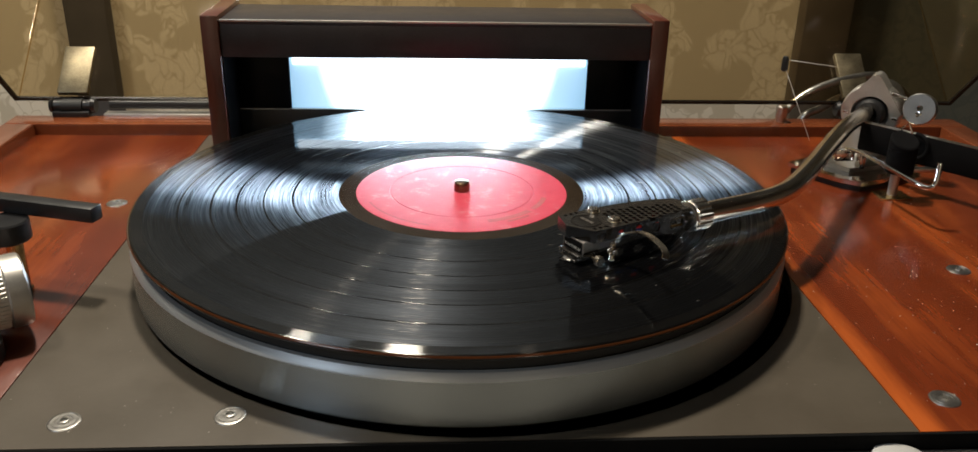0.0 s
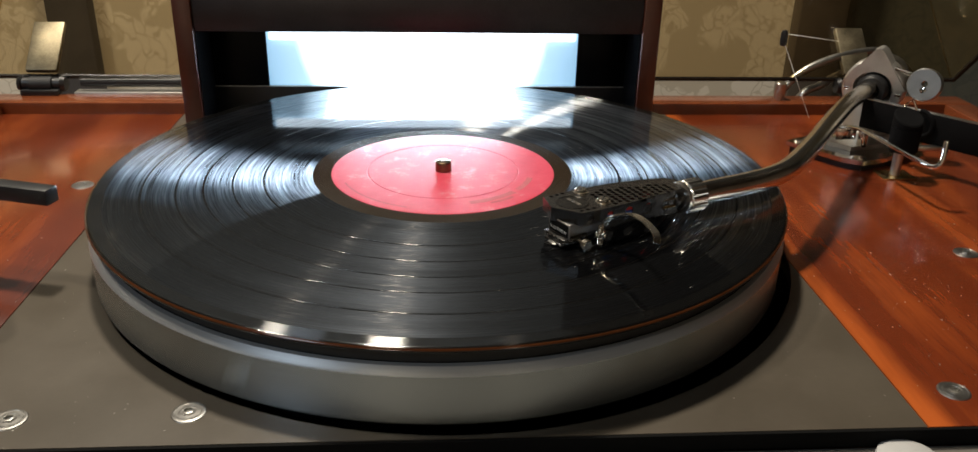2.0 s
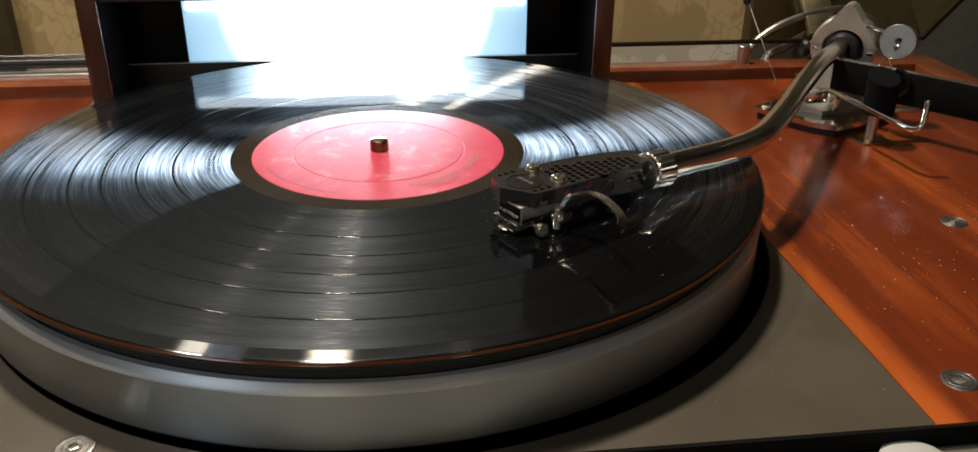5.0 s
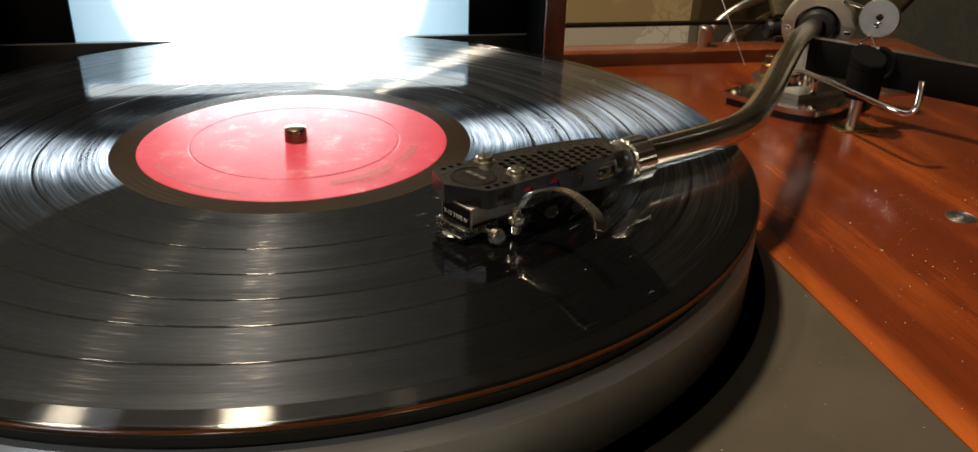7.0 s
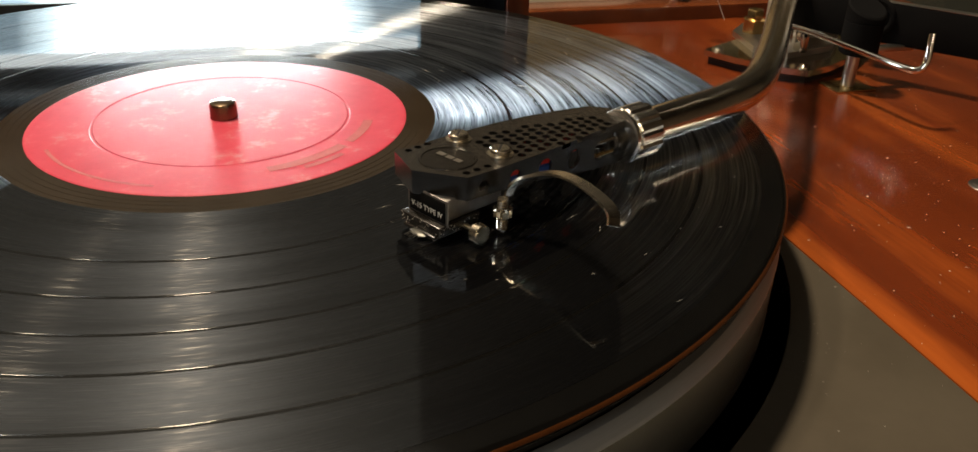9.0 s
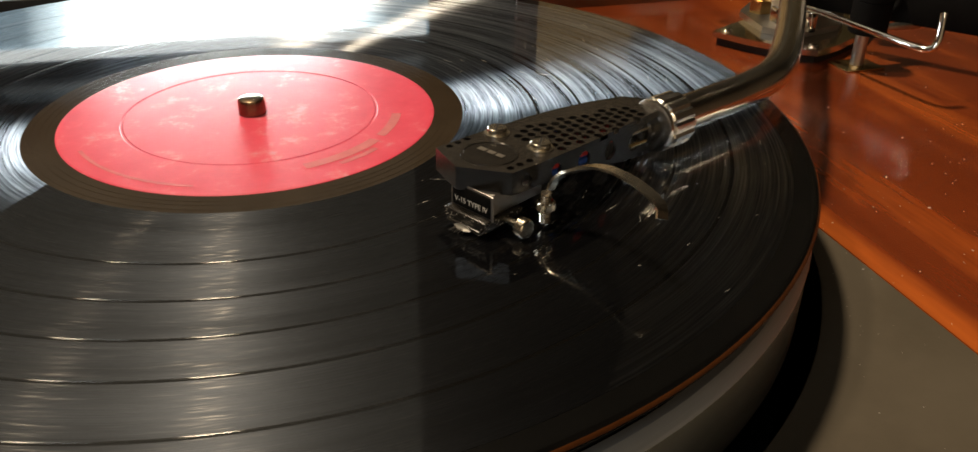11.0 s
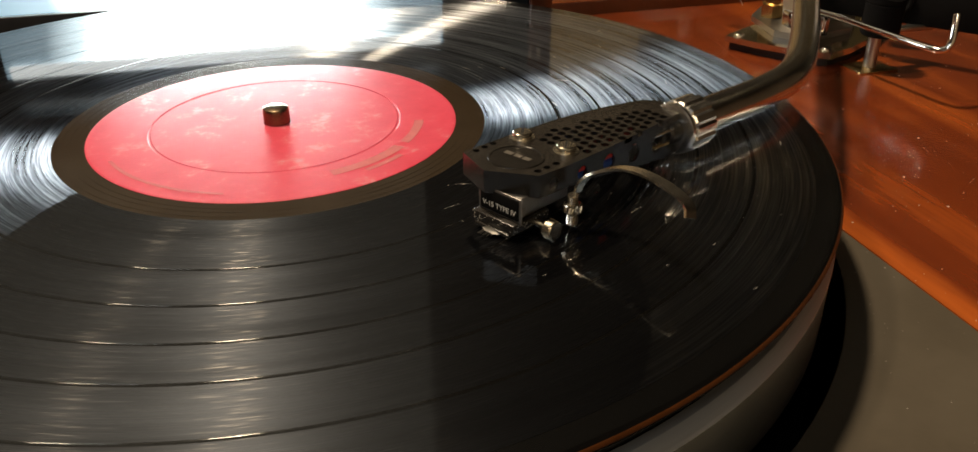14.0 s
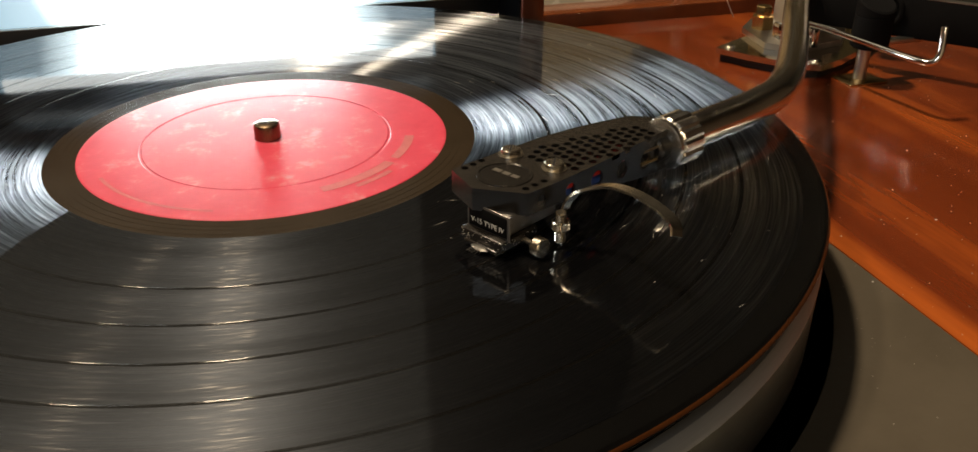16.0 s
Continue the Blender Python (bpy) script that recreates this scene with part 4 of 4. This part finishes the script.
for k in range(13):
    bolt += [(1.22, 8.3 - k * 0.56), (1.0, 8.02 - k * 0.56)]
bolt += [(0.8, 0.8), (0, 0.7)]
part("hanging_bolt", lathe(bolt, 16, (bx, by, 0)), M_NICKEL, shell, "threaded nickel bolt")
bm = bmesh.new()
notched = [(2.2 if k % 2 else 1.85, 2 * math.pi * k / 24) for k in range(24)]
levels = [[bm.verts.new((bx + q * w * math.cos(a), by + q * w * math.sin(a), z)) for q, a in notched] for z, w in ((6.6, 0.86), (6.25, 1.0), (4.75, 1.0), (4.4, 0.86))]
for a, b in zip(levels, levels[1:]):
    for k in range(24):
        bm.faces.new((a[k], a[(k + 1) % 24], b[(k + 1) % 24], b[k]))
bm.faces.new(levels[0])
bm.faces.new(levels[-1])
part("knurled_nut", bm, M_NICKEL, shell, "knurled nut", 0.3)
for k, (m_wire, seg, z) in enumerate(((M_RED, 3, 11.2), (M_RED, 4, 11.2), (M_RED, 5, 11.4), (M_BLUE, 3, 9.0), (M_BLUE, 4, 8.9))):
    a, c = Vector(OUT[seg]), Vector(OUT[seg + 1])
    inward = Vector((0.15, 1)) * 1.9
    a, c = a.lerp(c, 0.25) + inward, a.lerp(c, 0.8) + inward
    part("lead_wire", rod([SHELL @ Vector((a.x, a.y, z)), SHELL @ Vector((c.x, c.y, z - 0.3))], 1.3, 10), m_wire, shell, "insulated lead sleeve")

for du, dz, tone in ((-1.6, 2.4, M_BRASS), (1.6, 2.4, M_NICKEL), (-1.6, -1.2, M_NICKEL), (1.6, -1.2, M_NICKEL)):
    part("contact_pin", rod([COLLAR @ Vector((dz, du, -9)), COLLAR @ Vector((dz, du, -3.1))], 0.55, 8), tone, shell, "slim contact pin")

# cartridge
CDIR = radians(30)
CART = Matrix.Translation((39.7, -73.6, 0.5)) @ Matrix.Rotation(CDIR, 4, "Z")
cart = part("cartridge", box(0.2, 17, -9.6, 0.5, 3.4, 8.3, 0.3, CART), M_CART, arm, "grey metal cartridge body")
bm = box(-0.25, 0.15, -11.0, 1.5, 2.9, 8.9, 0.15, CART)
part("front_frame", bm, M_CART, cart, "grey front frame")
part("name_plate", box(-0.45, -0.2, -10.3, 0.8, 3.6, 8.4, 0.05, CART), M_VOID, cart, "black front plate")
FACE = CART @ Matrix.Translation((-0.5, -4.75, 5.2)) @ Matrix(((0, 0, -1), (-1, 0, 0), (0, 1, 0))).to_4x4()
part("front_writing", lettering("V-15 TYPE IV", 1.75, FACE, 0.03), M_WHITE, cart, "white lettering", 3.0)
part("stylus_block", box(-2.2, 9.5, -10.6, 1.7, 0.9, 3.3, 0.35, CART), M_SHELL, cart, "black stylus block")
part("stylus_guard", box(-2.6, 0.6, -9.4, 0.6, 0.0, 1.0, 0.3, CART), M_SHELL, cart)
for k in range(14):
    a = random.uniform(-6.8, -2.2)
    part("brush_hair", rod([CART @ Vector((-1.6, a, 1.0)), CART @ Vector((-3.4 - random.random() * 2.0, a + random.uniform(-1.6, 1.2), 0.2))], 0.07, 4), M_STEEL, cart)
bm = bmesh.new()
specks = random.Random(5)
for k in range(60):
    q = Vector((-2.22, specks.uniform(-10.4, 1.5), specks.uniform(1.0, 3.2))) if k % 2 else Vector((specks.uniform(-2.1, 9.2), -10.62, specks.uniform(1.0, 3.2)))
    bmesh.ops.create_icosphere(bm, subdivisions=1, radius=specks.uniform(0.05, 0.13), matrix=CART @ Matrix.Translation(q))
part("dust_speck", bm, M_DUST, cart, "pale dust on the block", 3.0)
part("brush_clump", lathe([(0, 0.9), (0.9, 0.75), (1.3, 0.4), (0.9, 0.12), (0, 0.1)], 7, m=CART @ Matrix.Translation((-2.7, -4.6, 0)) @ Matrix.Diagonal((1, 2.0, 1, 1))), M_STEEL, cart, "tuft of dust in the brush", 0.2)
KNOB = Matrix.Translation((51.3, -84.6, 2.3)) @ Matrix.Rotation(radians(-62), 4, "Z") @ Matrix.Rotation(radians(90), 4, "Y")
part("side_knob", lathe([(0, 1.3), (1.9, 1.3), (2.15, 1.0), (2.15, -0.9), (1.9, -1.1), (0.8, -1.1), (0.8, -8), (0, -8)], 28, m=KNOB), M_NICKEL, cart, "round nickel side knob")

# ---- thread, bead and peg by the arm ----
thread = part("bias_thread", rod([(214, 152, 31.5), (246, 148, 28)], 0.2, 6, rod([(212, 150, 28), (229.5, 134, -17)], 0.2, 6)), M_WHITE, None, "", 3.0, (229, 134, -17))
tagged(thread, "thin pale thread with a black bead", "thread")
bead = part("thread_bead", lathe([(0, 34.5), (1.6, 34), (2.2, 32), (2.2, 25.5), (1.2, 24.5), (0, 24.5)], 12, (212, 150, 0)), M_BLACK, None, "", 0.6, (212, 150, 24.5))
tagged(bead, "small black bead on the bias thread", "bead")
peg = part("steel_peg", lathe([(0, -10), (3.6, -10), (4.1, -10.6), (4.1, -17.6), (3.7, RAIL + 3), (3.2, RAIL)], 24, (233, 193, 0)), M_STEEL, None, "", 0.6, (233, 193, RAIL))
tagged(peg, "small round steel peg on the back rail", "peg")

# ---- second arm's rest and weight at the deck's far side ----
second = thing("spare_arm_rest", -191, -47, DECK, "black arm rest on a brass post", "arm rest")
BARM = Matrix.Translation((-154, -46, 0)) @ Matrix.Rotation(radians(163), 4, "Z")
part("rest_bar", box(0, 110, -3.6, 3.6, 4, 10.6, 0.7, BARM), M_BLACK, second, "black bar")
part("rest_block", lathe([(0, 3.9), (8.8, 3.9), (9.4, 3.2), (9.4, -4.6), (8.8, -5.2), (0, -5.2)], 32, (-193, -44, 0)), M_BLACK, second)
part("post", lathe([(0, -5.3), (3.4, -5.3), (3.4, -26), (4.2, -27), (4.2, DECK), (0, DECK)], 24, (-190, -46, 0)), M_BRASS, second, "brass post")

spare = thing("spare_arm_weight", -193, -88, DECK, "ribbed satin metal weight on a black foot", "weight")
AX = Matrix.Translation((-172.5, -78, -10.5)) @ Matrix.Rotation(radians(33), 4, "Z") @ Matrix.Rotation(radians(90), 4, "Y")
part("weight_body", lathe([(0, -1.5), (9, -1.5), (11.5, -0.6), (13.4, -0.2), (14.2, -1), (14.4, -3), (14.4, -7.4), (13.4, -8), (13.4, -22), (14.2, -22.6), (14.2, -34), (0, -34)], 56, m=AX), M_SATIN, spare)
part("end_cap", lathe([(0, 1.2), (5.5, 1.2), (6.5, 0.4), (7, -0.6), (7, -1.4), (0, -1.4)], 40, m=AX), M_BLACK, spare, "dark end cap")
for k in range(48):
    a = 2 * math.pi * k / 48
    part("rib", rod([AX @ Vector((13.5 * math.cos(a), 13.5 * math.sin(a), -8.4)), AX @ Vector((13.5 * math.cos(a), 13.5 * math.sin(a), -21.6))], 0.5, 5), M_SATIN, spare)
part("foot", lathe([(0, -20), (11, -20), (13.5, -21.5), (13.5, -28), (12.8, DECK), (0, DECK)], 40, (-187, -104, 0)), M_BLACK, spare, "black round foot")
part("foot_cap", lathe([(0, -17.8), (8, -18), (11.5, -19), (12, -19.9), (0, -19.9)], 40, (-187, -104, 0)), M_SATIN, spare, "satin cap")
part("stem", rod([(-190, -92, -19), (-190, -88, -18)], 5, 14), M_BLACK, spare)

# ---- dust on the deck ----
bm = bmesh.new()
rng = random.Random(7)
for k in range(2600):
    x, y = rng.uniform(-270, 335), rng.uniform(-150, 120)
    if x * x + y * y < 158 ** 2:
        continue
    # thickest round the well, along the plate's seams and about the screws
    near = min(abs(math.hypot(x, y) - 163) / 9, abs(x - 156) / 10, min(math.hypot(x - q, y - w) for q, w in ((-137, -141), (-83, -139), (171, -137))) / 8)
    if x < 152 and rng.random() > 0.1 + 0.8 * math.exp(-near) or x >= 152 and rng.random() > 0.75:
        continue
    s = rng.uniform(0.06, 0.2) * (2.0 if rng.random() < 0.06 else 1)
    a = rng.uniform(0, 6.28)
    e = rng.uniform(1, 2.4)
    q = [bm.verts.new((x + s * (math.cos(a + b) * (e if b in (0, 3.14) else 1)), y + s * math.sin(a + b), DECK + 0.05)) for b in (0, 1.57, 3.14, 4.71)]
    t = bm.verts.new((x, y, DECK + 0.05 + s * 0.6))
    for i in range(4):
        bm.faces.new((q[i], q[(i + 1) % 4], t))
dust = part("dust", bm, M_DUST, None, "", 3.0, (0, 0, DECK))
tagged(dust, "fine pale dust specks on the deck", "dust", kind="stuff")
